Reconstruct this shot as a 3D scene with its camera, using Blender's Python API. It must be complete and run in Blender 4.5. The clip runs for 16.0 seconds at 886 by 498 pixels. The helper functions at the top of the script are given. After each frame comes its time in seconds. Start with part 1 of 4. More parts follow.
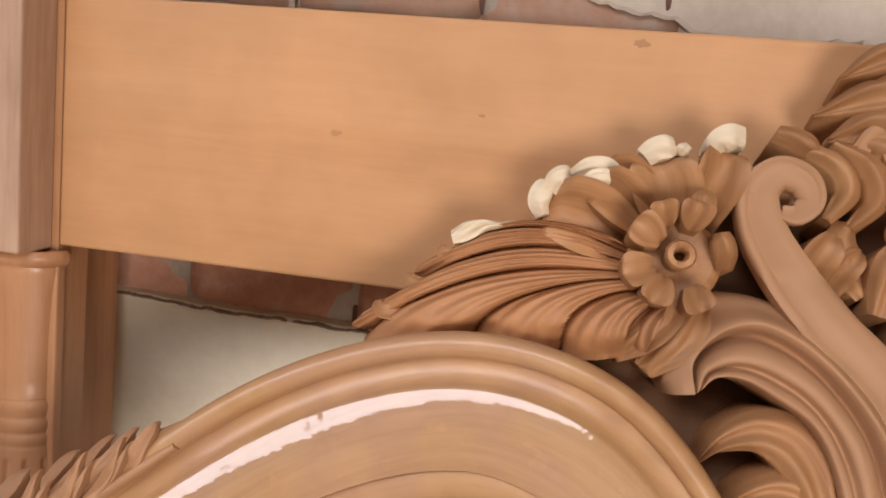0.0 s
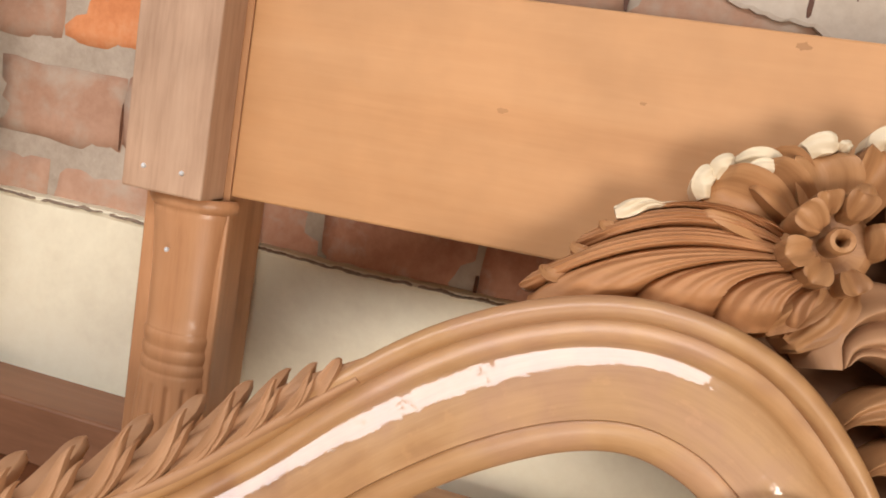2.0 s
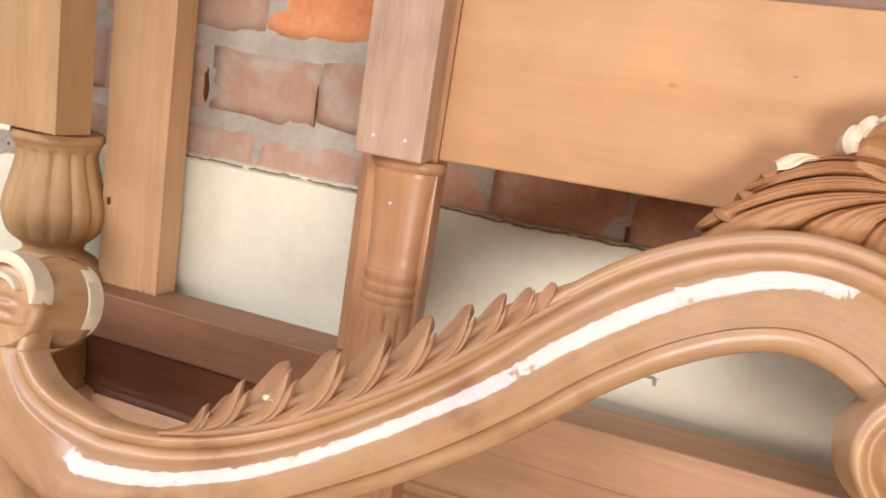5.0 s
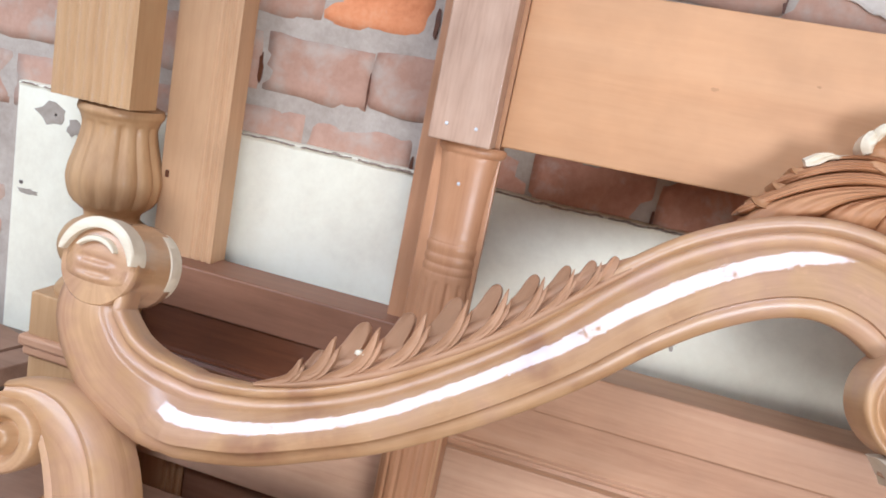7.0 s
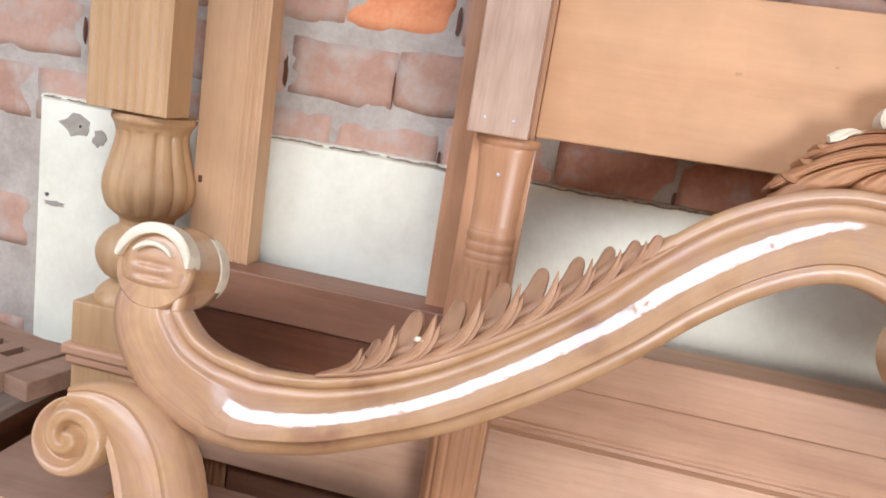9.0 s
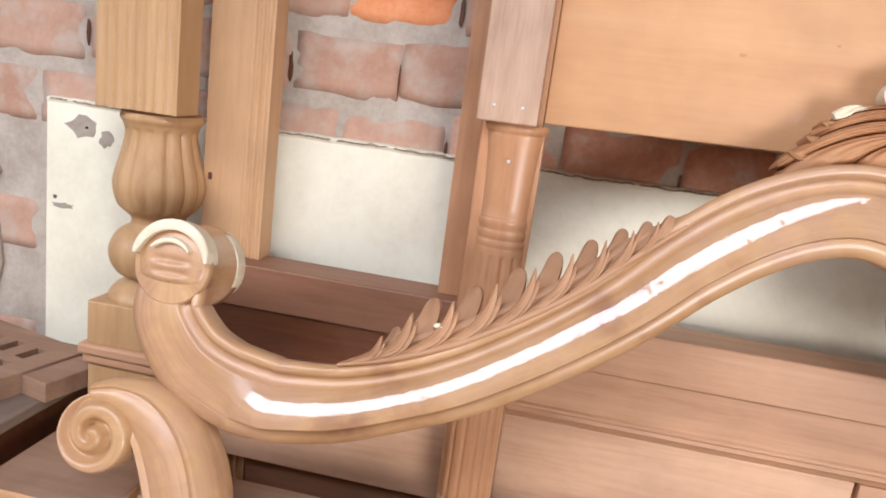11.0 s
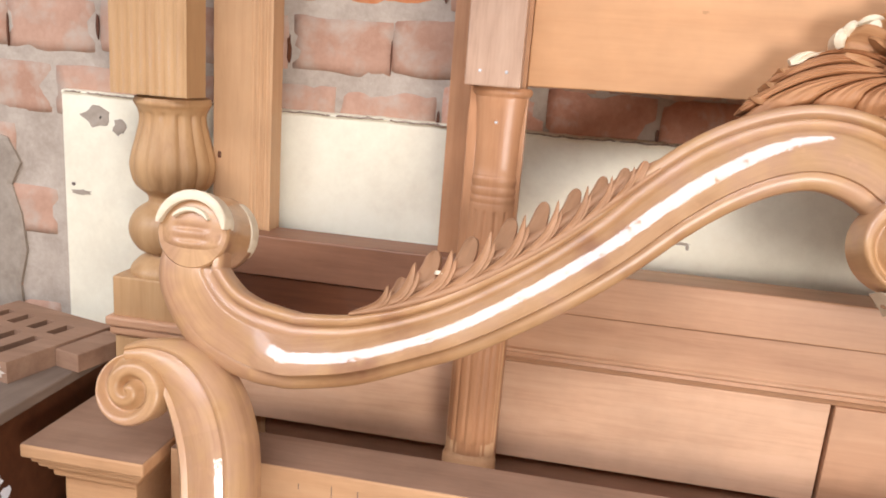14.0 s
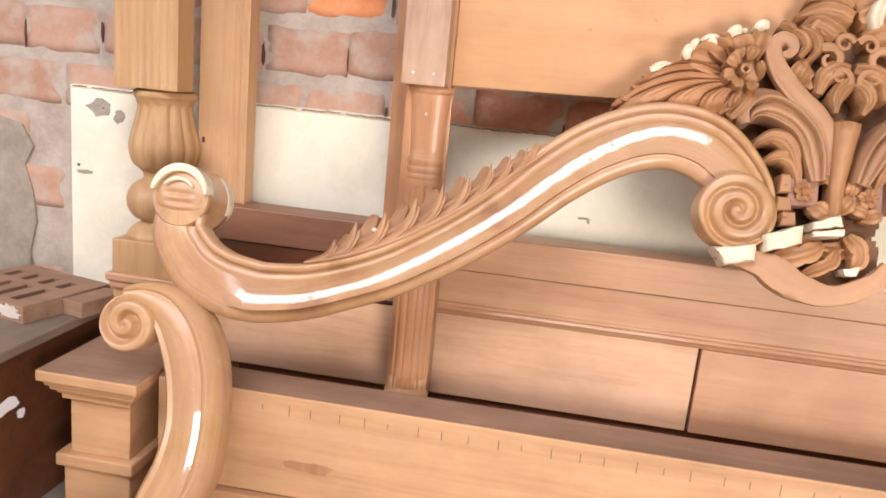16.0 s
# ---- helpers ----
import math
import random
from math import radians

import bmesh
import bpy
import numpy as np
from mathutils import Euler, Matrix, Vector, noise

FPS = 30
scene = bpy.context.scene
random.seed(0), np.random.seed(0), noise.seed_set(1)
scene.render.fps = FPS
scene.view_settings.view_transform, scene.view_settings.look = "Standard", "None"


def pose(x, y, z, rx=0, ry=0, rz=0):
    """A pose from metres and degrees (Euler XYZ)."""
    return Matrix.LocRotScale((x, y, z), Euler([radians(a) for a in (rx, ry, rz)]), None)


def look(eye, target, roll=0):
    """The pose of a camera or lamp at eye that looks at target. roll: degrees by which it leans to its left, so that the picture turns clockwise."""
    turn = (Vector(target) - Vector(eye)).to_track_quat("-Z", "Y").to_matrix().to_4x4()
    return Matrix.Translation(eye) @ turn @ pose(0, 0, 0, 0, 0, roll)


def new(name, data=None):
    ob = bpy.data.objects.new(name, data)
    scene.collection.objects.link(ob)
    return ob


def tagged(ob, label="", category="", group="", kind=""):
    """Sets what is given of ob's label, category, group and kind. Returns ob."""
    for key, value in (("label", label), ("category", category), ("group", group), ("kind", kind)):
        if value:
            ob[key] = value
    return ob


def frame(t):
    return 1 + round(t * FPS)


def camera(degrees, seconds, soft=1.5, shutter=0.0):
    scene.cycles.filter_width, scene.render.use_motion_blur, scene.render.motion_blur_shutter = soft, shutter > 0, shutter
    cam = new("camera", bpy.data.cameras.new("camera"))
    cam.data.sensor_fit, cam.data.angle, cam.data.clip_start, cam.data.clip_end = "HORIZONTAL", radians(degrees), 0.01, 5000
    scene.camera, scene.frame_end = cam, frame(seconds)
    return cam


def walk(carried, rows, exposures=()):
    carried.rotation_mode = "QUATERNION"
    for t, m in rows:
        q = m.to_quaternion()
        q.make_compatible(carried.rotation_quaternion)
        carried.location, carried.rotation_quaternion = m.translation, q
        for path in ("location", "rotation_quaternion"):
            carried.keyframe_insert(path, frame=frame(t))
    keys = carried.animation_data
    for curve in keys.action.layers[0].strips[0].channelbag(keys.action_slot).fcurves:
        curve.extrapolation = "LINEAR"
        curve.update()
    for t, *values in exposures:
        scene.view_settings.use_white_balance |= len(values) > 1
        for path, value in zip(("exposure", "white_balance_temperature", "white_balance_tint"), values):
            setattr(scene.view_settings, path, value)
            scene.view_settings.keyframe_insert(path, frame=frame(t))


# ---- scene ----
cam = camera(61.1, 16.0, 1.8)
PATH = [
    (0, (0.016, 0.008, 1.385), (-0.332, 1.953, 1.074), 6.2),
    (0.5, (-0.029, -0.009, 1.386), (-0.42, 1.927, 1.072), 7.7),
    (1, (-0.068, -0.032, 1.361), (-0.479, 1.898, 1.035), 8.6),
    (1.5, (-0.087, -0.061, 1.344), (-0.503, 1.863, 0.99), 9.7),
    (2, (-0.096, -0.09, 1.35), (-0.52, 1.835, 1.013), 10.2),
    (2.5, (-0.089, -0.139, 1.353), (-0.531, 1.784, 1.025), 9.9),
    (3, (-0.081, -0.186, 1.343), (-0.545, 1.731, 1.012), 9.4),
    (3.5, (-0.087, -0.21, 1.34), (-0.579, 1.694, 0.976), 8.6),
    (4, (-0.117, -0.242, 1.336), (-0.635, 1.662, 1.008), 8.9),
    (4.5, (-0.166, -0.293, 1.328), (-0.737, 1.585, 0.945), 9.2),
    (5, (-0.206, -0.343, 1.321), (-0.763, 1.531, 0.9), 9.1),
    (7.5, (-0.387, -0.571, 1.299), (-0.749, 1.347, 0.86), 11.9),
    (8, (-0.415, -0.592, 1.291), (-0.747, 1.333, 0.863), 11.8),
    (8.5, (-0.437, -0.604, 1.297), (-0.771, 1.321, 0.869), 10.5),
    (9, (-0.46, -0.622, 1.285), (-0.794, 1.301, 0.848), 9.1),
    (9.5, (-0.473, -0.632, 1.273), (-0.816, 1.283, 0.808), 8.0),
    (12, (-0.496, -0.68, 1.273), (-0.797, 1.247, 0.831), 7.3),
    (12.5, (-0.492, -0.703, 1.252), (-0.85, 1.206, 0.774), 6.8),
    (13, (-0.492, -0.72, 1.239), (-0.806, 1.198, 0.766), 6.6),
    (13.5, (-0.48, -0.742, 1.233), (-0.767, 1.181, 0.765), 6.5),
    (14, (-0.461, -0.779, 1.233), (-0.769, 1.14, 0.763), 4.5),
    (14.5, (-0.447, -0.835, 1.212), (-0.772, 1.086, 0.76), 5.0),
    (15, (-0.403, -0.919, 1.208), (-0.74, 0.996, 0.739), 5.3),
    (15.5, (-0.341, -1.016, 1.206), (-0.651, 0.907, 0.754), 5.4),
    (16, (-0.278, -1.136, 1.219), (-0.552, 0.797, 0.783), 5.5),
]
EXPOSURES = [(0.0, -1.14, 6750, 17), (0.5, -1.04, 7250, 14), (1.0, -1.00, 7200, 13), (1.5, -0.97, 7100, 13), (3.0, -0.80, 6800, 13), (3.5, -0.76, 6650, 13), (4.0, -0.74, 5950, 10), (4.5, -0.73, 6550, 13), (5.0, -0.72, 6350, 13), (7.5, -0.64, 5250, 9), (9.0, -0.64, 5450, 10), (12.0, -0.63, 6000, 12), (14.5, -0.55, 6250, 14), (16.0, -0.51, 6400, 16)]
walk(cam, [(t, look(eye, target, roll)) for t, eye, target, roll in PATH], EXPOSURES)

# ---- world and light ----
world = bpy.data.worlds.new("world")
scene.world = world
world.use_nodes = True
wn = world.node_tree
sky = wn.nodes.new("ShaderNodeTexSky")
sky.sky_type = "NISHITA"
sky.sun_disc = False
sky.sun_elevation = radians(50)
sky.sun_rotation = radians(200)
wn.links.new(sky.outputs[0], wn.nodes["Background"].inputs[0])
wn.nodes["Background"].inputs[1].default_value = 0.12


def area_light(name, eye, target, sx, sy, watts, colour):
    data = bpy.data.lights.new(name, "AREA")
    data.shape, data.size, data.size_y, data.energy, data.color = "RECTANGLE", sx, sy, watts, colour
    ob = new(name, data)
    ob.matrix_world = look(eye, target)
    return ob


# daylight stand-ins: lamps in an added roof opening and low wall opening, both unseen
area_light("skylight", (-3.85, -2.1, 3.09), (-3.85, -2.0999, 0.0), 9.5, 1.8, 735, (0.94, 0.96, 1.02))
area_light("added_low_light", (1.7, -3.18, 0.70), (0.1, 0.7, 1.0), 1.7, 1.3, 235, (1.0, 0.94, 0.87))

# ---- materials ----


def base_mat(name, rough=0.6):
    m = bpy.data.materials.new(name)
    m.use_nodes = True
    nt = m.node_tree
    b = nt.nodes["Principled BSDF"]
    b.inputs["Roughness"].default_value = rough
    return m, nt, b


def node(nt, kind, **inputs):
    n = nt.nodes.new(kind)
    for k, v in inputs.items():
        n.inputs[k.replace("_", " ")].default_value = v
    return n


def ramp(nt, stops):
    r = nt.nodes.new("ShaderNodeValToRGB")
    e = r.color_ramp.elements
    while len(e) < len(stops):
        e.new(0.5)
    for el, (p, c) in zip(e, stops):
        el.position, el.color = p, (*c, 1)
    return r


def wood(name, dark, mid, light, axis="x", rough=0.5, coat=0.0, grain=1.0, blotch=0.5, bump=0.15, coat_rough=0.05):
    """Sawn or carved wood; the grain runs along the axis, or along the first UV direction."""
    m, nt, b = base_mat(name, rough)
    L = nt.links.new
    tc = nt.nodes.new("ShaderNodeTexCoord")
    mp = nt.nodes.new("ShaderNodeMapping")
    info = nt.nodes.new("ShaderNodeObjectInfo")
    L(tc.outputs["UV" if axis == "uv" else "Object"], mp.inputs[0])
    s = {"x": (1, 14, 14), "y": (14, 1, 14), "z": (14, 14, 1), "uv": (1, 14, 14)}[axis]
    mp.inputs["Scale"].default_value = s
    add = node(nt, "ShaderNodeVectorMath")
    mul = nt.nodes.new("ShaderNodeMath")
    mul.operation = "MULTIPLY"
    mul.inputs[1].default_value = 13.0
    L(info.outputs["Random"], mul.inputs[0])
    L(mp.outputs[0], add.inputs[0])
    L(mul.outputs[0], add.inputs[1])
    broad = node(nt, "ShaderNodeTexNoise", Scale=0.9 * grain, Detail=5.0, Roughness=0.6, Distortion=1.5)
    fine = node(nt, "ShaderNodeTexNoise", Scale=9.0 * grain, Detail=4.0, Roughness=0.7, Distortion=0.2)
    big = node(nt, "ShaderNodeTexNoise", Scale=5.0, Detail=4.0, Roughness=0.6)
    L(add.outputs[0], broad.inputs["Vector"])
    L(add.outputs[0], fine.inputs["Vector"])
    L(tc.outputs["Object"], big.inputs["Vector"])
    r = ramp(nt, [(0.28, dark), (0.5, mid), (0.75, light)])
    mix1 = nt.nodes.new("ShaderNodeMix")
    mix1.inputs[0].default_value = 0.35
    L(broad.outputs[0], mix1.inputs[2])
    L(fine.outputs[0], mix1.inputs[3])
    L(mix1.outputs[0], r.inputs[0])
    st = ramp(nt, [(0.3, tuple(1 - blotch * 0.45 for _ in range(3))), (0.65, (1.0, 1.0, 1.0))])
    if blotch > 0.7:
        # patches of ochre and of pinkish brown, as in hand-stained teak
        st = ramp(nt, [(0.30, (0.62, 0.49, 0.42)), (0.42, (0.90, 0.82, 0.68)), (0.50, (0.98, 0.94, 0.84)), (0.58, (0.92, 0.86, 0.88)), (0.70, (1.10, 1.08, 1.0))])
    L(big.outputs[0], st.inputs[0])
    mx = nt.nodes.new("ShaderNodeMix")
    mx.data_type, mx.blend_type = "RGBA", "MULTIPLY"
    mx.inputs[0].default_value = 1.0
    L(r.outputs[0], mx.inputs[6])
    L(st.outputs[0], mx.inputs[7])
    L(mx.outputs[2], b.inputs["Base Color"])
    rr = nt.nodes.new("ShaderNodeMapRange")
    rr.inputs[3].default_value, rr.inputs[4].default_value = rough - 0.12, rough + 0.12
    L(fine.outputs[0], rr.inputs[0])
    L(rr.outputs[0], b.inputs["Roughness"])
    bp = node(nt, "ShaderNodeBump", Strength=bump, Distance=0.002)
    L(fine.outputs[0], bp.inputs["Height"])
    L(bp.outputs[0], b.inputs["Normal"])
    b.inputs["Specular IOR Level"].default_value = 0.35
    b.inputs["Coat Weight"].default_value = coat
    b.inputs["Coat Roughness"].default_value = coat_rough
    b.inputs["Coat IOR"].default_value = 1.85
    if coat > 0.5:
        # brushed varnish: slow waves, rippled where it ran, and specks of dust
        wave = node(nt, "ShaderNodeTexNoise", Scale=26.0, Detail=3.0, Roughness=0.6)
        ripple = node(nt, "ShaderNodeTexNoise", Scale=75.0, Detail=2.0, Roughness=0.55)
        where = node(nt, "ShaderNodeTexNoise", Scale=3.2, Detail=2.0, Roughness=0.5)
        for n in (wave, ripple, where):
            L(tc.outputs["Object"], n.inputs["Vector"])
        mask = ramp(nt, [(0.46, (0.05, 0.05, 0.05)), (0.60, (1.0, 1.0, 1.0))])
        L(where.outputs[0], mask.inputs[0])
        run = nt.nodes.new("ShaderNodeMath")
        run.operation = "MULTIPLY"
        L(ripple.outputs[0], run.inputs[0])
        L(mask.outputs[0], run.inputs[1])
        both = nt.nodes.new("ShaderNodeMath")
        both.operation = "MULTIPLY_ADD"
        both.inputs[1].default_value = 0.30
        L(run.outputs[0], both.inputs[0])
        L(wave.outputs[0], both.inputs[2])
        cb = node(nt, "ShaderNodeBump", Strength=0.16, Distance=0.004)
        L(both.outputs[0], cb.inputs["Height"])
        L(cb.outputs[0], b.inputs["Coat Normal"])
        speck = node(nt, "ShaderNodeTexNoise", Scale=48.0, Detail=3.0, Roughness=0.6)
        L(tc.outputs["Object"], speck.inputs["Vector"])
        wear = ramp(nt, [(0.31, (0.0, 0.0, 0.0)), (0.39, (coat, coat, coat))])
        L(speck.outputs[0], wear.inputs[0])
        L(wear.outputs[0], b.inputs["Coat Weight"])
    return m


def mottled(name, a, b_, c, scale=8.0, rough=0.85, bump=0.4, random_hue=False):
    """Plaster, mortar and brick: two scales of stain and a rough skin."""
    m, nt, b = base_mat(name, rough)
    L = nt.links.new
    tc = nt.nodes.new("ShaderNodeTexCoord")
    n1 = node(nt, "ShaderNodeTexNoise", Scale=scale, Detail=6.0, Roughness=0.65, Distortion=0.4)
    n2 = node(nt, "ShaderNodeTexNoise", Scale=scale * 9, Detail=4.0, Roughness=0.7)
    mix = nt.nodes.new("ShaderNodeMix")
    mix.inputs[0].default_value = 0.3
    L(tc.outputs["Object"], n1.inputs["Vector"])
    L(tc.outputs["Object"], n2.inputs["Vector"])
    L(n1.outputs[0], mix.inputs[2])
    L(n2.outputs[0], mix.inputs[3])
    r = ramp(nt, [(0.35, a), (0.52, b_), (0.68, c)])
    src = mix.outputs[0]
    if random_hue:
        info = nt.nodes.new("ShaderNodeObjectInfo")
        k = nt.nodes.new("ShaderNodeMath")
        k.operation = "MULTIPLY_ADD"
        k.inputs[1].default_value, k.inputs[2].default_value = 0.22, -0.11
        L(info.outputs["Random"], k.inputs[0])
        s = nt.nodes.new("ShaderNodeMath")
        L(src, s.inputs[0])
        L(k.outputs[0], s.inputs[1])
        src = s.outputs[0]
    L(src, r.inputs[0])
    L(r.outputs[0], b.inputs["Base Color"])
    bp = node(nt, "ShaderNodeBump", Strength=bump, Distance=0.004)
    L(mix.outputs[0], bp.inputs["Height"])
    L(bp.outputs[0], b.inputs["Normal"])
    return m


M_RAIL = wood("varnished_teak", (0.32, 0.172, 0.081), (0.455, 0.269, 0.138), (0.55, 0.346, 0.188), "uv", 0.45, 0.8, 0.7, 0.75, 0.05)
M_EDGE = wood("rubbed_teak", (0.32, 0.172, 0.081), (0.455, 0.269, 0.138), (0.55, 0.346, 0.188), "uv", 0.46, 0.25, 0.7, 0.75, 0.05, 0.25)
M_CARVE = wood("carved_teak", (0.25, 0.108, 0.042), (0.405, 0.20, 0.085), (0.54, 0.292, 0.134), "uv", 0.5, 0.0, 1.2, 0.5, 0.25)
M_TUFT = wood("carved_leaf_teak", (0.36, 0.185, 0.092), (0.44, 0.238, 0.122), (0.51, 0.29, 0.16), "uv", 0.58, 0.0, 0.5, 0.5, 0.06)
M_FAN = wood("carved_fan_teak", (0.30, 0.125, 0.048), (0.41, 0.19, 0.08), (0.50, 0.255, 0.115), "x", 0.54, 0.0, 0.5, 0.5, 0.08)
M_FLAT = wood("flat_brown_teak", (0.27, 0.135, 0.085), (0.34, 0.18, 0.118), (0.40, 0.225, 0.15), "x", 0.6, 0.0, 0.6, 0.5, 0.05)
# the ground's colour is lowered to stand for shade in the hollows
M_GROUND = wood("rough_shaded_teak", (0.115, 0.050, 0.021), (0.17, 0.078, 0.035), (0.23, 0.112, 0.052), "x", 0.75, 0.0, 1.2, 0.5, 0.3)
M_PATCH = wood("pale_new_wood", (0.60, 0.48, 0.31), (0.70, 0.585, 0.41), (0.78, 0.67, 0.50), "x", 0.55, 0.0, 1.0, 0.3, 0.1)
M_BOARD = wood("plain_board", (0.50, 0.245, 0.103), (0.58, 0.305, 0.138), (0.64, 0.355, 0.172), "x", 0.5, 0.05, 0.45, 0.45, 0.06)
M_PLANK = wood("yellow_plank", (0.41, 0.215, 0.095), (0.53, 0.31, 0.155), (0.61, 0.38, 0.205), "z", 0.5, 0.0, 0.8, 0.3, 0.1)
M_POST = wood("orange_post", (0.33, 0.145, 0.064), (0.465, 0.227, 0.106), (0.55, 0.295, 0.148), "z", 0.45, 0.12, 1.0, 0.5, 0.08, 0.2)
M_PILASTER = wood("pinkish_pilaster", (0.33, 0.19, 0.115), (0.48, 0.305, 0.20), (0.58, 0.395, 0.27), "z", 0.5, 0.05, 1.5, 0.4, 0.2)
M_RAILWOOD = wood("reddish_rail", (0.40, 0.195, 0.10), (0.52, 0.285, 0.155), (0.60, 0.355, 0.21), "x", 0.45, 0.1, 0.8, 0.4, 0.08)
M_SHADED_RAIL = wood("shaded_red_rail", (0.17, 0.073, 0.036), (0.245, 0.113, 0.06), (0.31, 0.153, 0.085), "x", 0.5, 0.05, 0.8, 0.4, 0.08)
M_PANEL_B = wood("orange_panel", (0.41, 0.21, 0.108), (0.51, 0.278, 0.152), (0.57, 0.33, 0.19), "x", 0.5, 0.05, 0.6, 0.5, 0.06)
M_PANEL = wood("brown_panel", (0.50, 0.275, 0.155), (0.645, 0.39, 0.235), (0.72, 0.46, 0.295), "x", 0.5, 0.05, 0.7, 0.45, 0.06)
M_NEWEL = wood("mustard_newel", (0.37, 0.198, 0.082), (0.465, 0.273, 0.123), (0.54, 0.335, 0.163), "z", 0.5, 0.05, 1.0, 0.25, 0.08)
M_BASE = wood("pale_base", (0.42, 0.218, 0.101), (0.545, 0.308, 0.152), (0.625, 0.375, 0.20), "x", 0.5, 0.05, 0.6, 0.4, 0.08)
M_DARK = wood("dark_ply_shade", (0.07, 0.023, 0.010), (0.115, 0.040, 0.017), (0.165, 0.06, 0.025), "x", 0.4, 0.1, 1.0, 0.5, 0.08)
M_DUSTY = wood("dusty_bench", (0.15, 0.103, 0.07), (0.21, 0.15, 0.107), (0.27, 0.20, 0.15), "y", 0.75, 0.0, 1.0, 0.5, 0.2)


def smeared_brick(name, a, b_, c, smear, amount):
    """Fired brick with pale mortar wiped over it."""
    m = mottled(name, a, b_, c, 7.0, 0.88, 0.5, True)
    nt = m.node_tree
    L = nt.links.new
    b = nt.nodes["Principled BSDF"]
    link = b.inputs["Base Color"].links[0]
    src = link.from_socket
    geo = nt.nodes.new("ShaderNodeNewGeometry")
    n = node(nt, "ShaderNodeTexNoise", Scale=11.0, Detail=6.0, Roughness=0.62, Distortion=0.2)
    L(geo.outputs["Position"], n.inputs["Vector"])
    r = ramp(nt, [(amount - 0.07, (0, 0, 0)), (amount + 0.10, (0.85, 0.85, 0.85))])
    L(n.outputs[0], r.inputs[0])
    mx = nt.nodes.new("ShaderNodeMix")
    mx.data_type = "RGBA"
    L(r.outputs[0], mx.inputs[0])
    L(src, mx.inputs[6])
    mx.inputs[7].default_value = (*smear, 1)
    L(mx.outputs[2], b.inputs["Base Color"])
    return m


M_DUST_SHADE = wood("dusty_shaded_wood", (0.24, 0.13, 0.075), (0.31, 0.18, 0.11), (0.38, 0.235, 0.15), "x", 0.75, 0.0, 0.8, 0.6, 0.2)
M_BRICK = smeared_brick("brick", (0.38, 0.21, 0.135), (0.45, 0.265, 0.178), (0.50, 0.315, 0.22), (0.44, 0.345, 0.265), 0.54)
M_FRESH = smeared_brick("fresh_brick", (0.52, 0.17, 0.06), (0.66, 0.25, 0.10), (0.70, 0.34, 0.17), (0.56, 0.46, 0.38), 0.68)
M_REDBRICK = smeared_brick("red_brick", (0.44, 0.20, 0.125), (0.56, 0.29, 0.19), (0.62, 0.37, 0.26), (0.56, 0.46, 0.38), 0.60)
M_MORTAR = mottled("mortar", (0.32, 0.255, 0.195), (0.42, 0.345, 0.27), (0.50, 0.425, 0.345), 9.0, 0.9, 0.7)
M_DADO = mottled("cream_plaster", (0.67, 0.60, 0.445), (0.76, 0.70, 0.53), (0.81, 0.76, 0.60), 3.0, 0.7, 0.12)
M_CEMENT = mottled("grey_cement", (0.23, 0.18, 0.133), (0.315, 0.257, 0.195), (0.40, 0.335, 0.265), 6.0, 0.85, 0.5)
M_FLOOR = mottled("dusty_floor", (0.19, 0.15, 0.115), (0.25, 0.20, 0.155), (0.31, 0.255, 0.20), 3.0, 0.85, 0.3)
M_WALL = mottled("dark_enclosure", (0.12, 0.09, 0.065), (0.155, 0.12, 0.09), (0.19, 0.15, 0.115), 2.0, 0.9, 0.2)
M_CRUST = mottled("dirt_crust", (0.20, 0.14, 0.095), (0.29, 0.22, 0.16), (0.40, 0.32, 0.24), 40.0, 0.9, 0.4)
M_PLASTER = mottled("beige_plaster", (0.47, 0.39, 0.31), (0.56, 0.48, 0.39), (0.62, 0.55, 0.46), 8.0, 0.85, 0.3)
M_WHITE = mottled("white_patch_face", (0.70, 0.70, 0.70), (0.78, 0.78, 0.78), (0.82, 0.82, 0.82), 12.0, 0.6, 0.1)
M_PENCIL = mottled("pencil", (0.09, 0.06, 0.05), (0.12, 0.085, 0.07), (0.16, 0.12, 0.10), 60.0, 0.6, 0.0)
M_NAIL = mottled("nail_steel", (0.5, 0.5, 0.5), (0.6, 0.6, 0.6), (0.7, 0.7, 0.7), 60.0, 0.35, 0.0)

# ---- mesh helpers ----


def part(name, bm, material, parent=None, label="", smooth=False):
    me = bpy.data.meshes.new(name)
    bmesh.ops.recalc_face_normals(bm, faces=bm.faces[:])
    bm.to_mesh(me)
    bm.free()
    for mat in material if isinstance(material, tuple) else (material,):
        me.materials.append(mat)
    if smooth:
        me.shade_smooth()
        me.set_sharp_from_angle(angle=radians(smooth if smooth is not True else 40))
    ob = new(name, me)
    if parent:
        ob.parent = parent
    if label:
        ob["label"] = label
    return ob


def box(bm, x0, x1, y0, y1, z0, z1, bevel=0.003):
    r = bmesh.ops.create_cube(bm, size=1.0)
    for v in r["verts"]:
        v.co = Vector(((x0 + x1) / 2 + v.co.x * (x1 - x0), (y0 + y1) / 2 + v.co.y * (y1 - y0), (z0 + z1) / 2 + v.co.z * (z1 - z0)))
    if bevel:
        vs = set(r["verts"])
        es = [e for e in bm.edges if e.verts[0] in vs and e.verts[1] in vs]
        bmesh.ops.bevel(bm, geom=es, offset=bevel, segments=2, profile=0.5, affect="EDGES")
    return bm


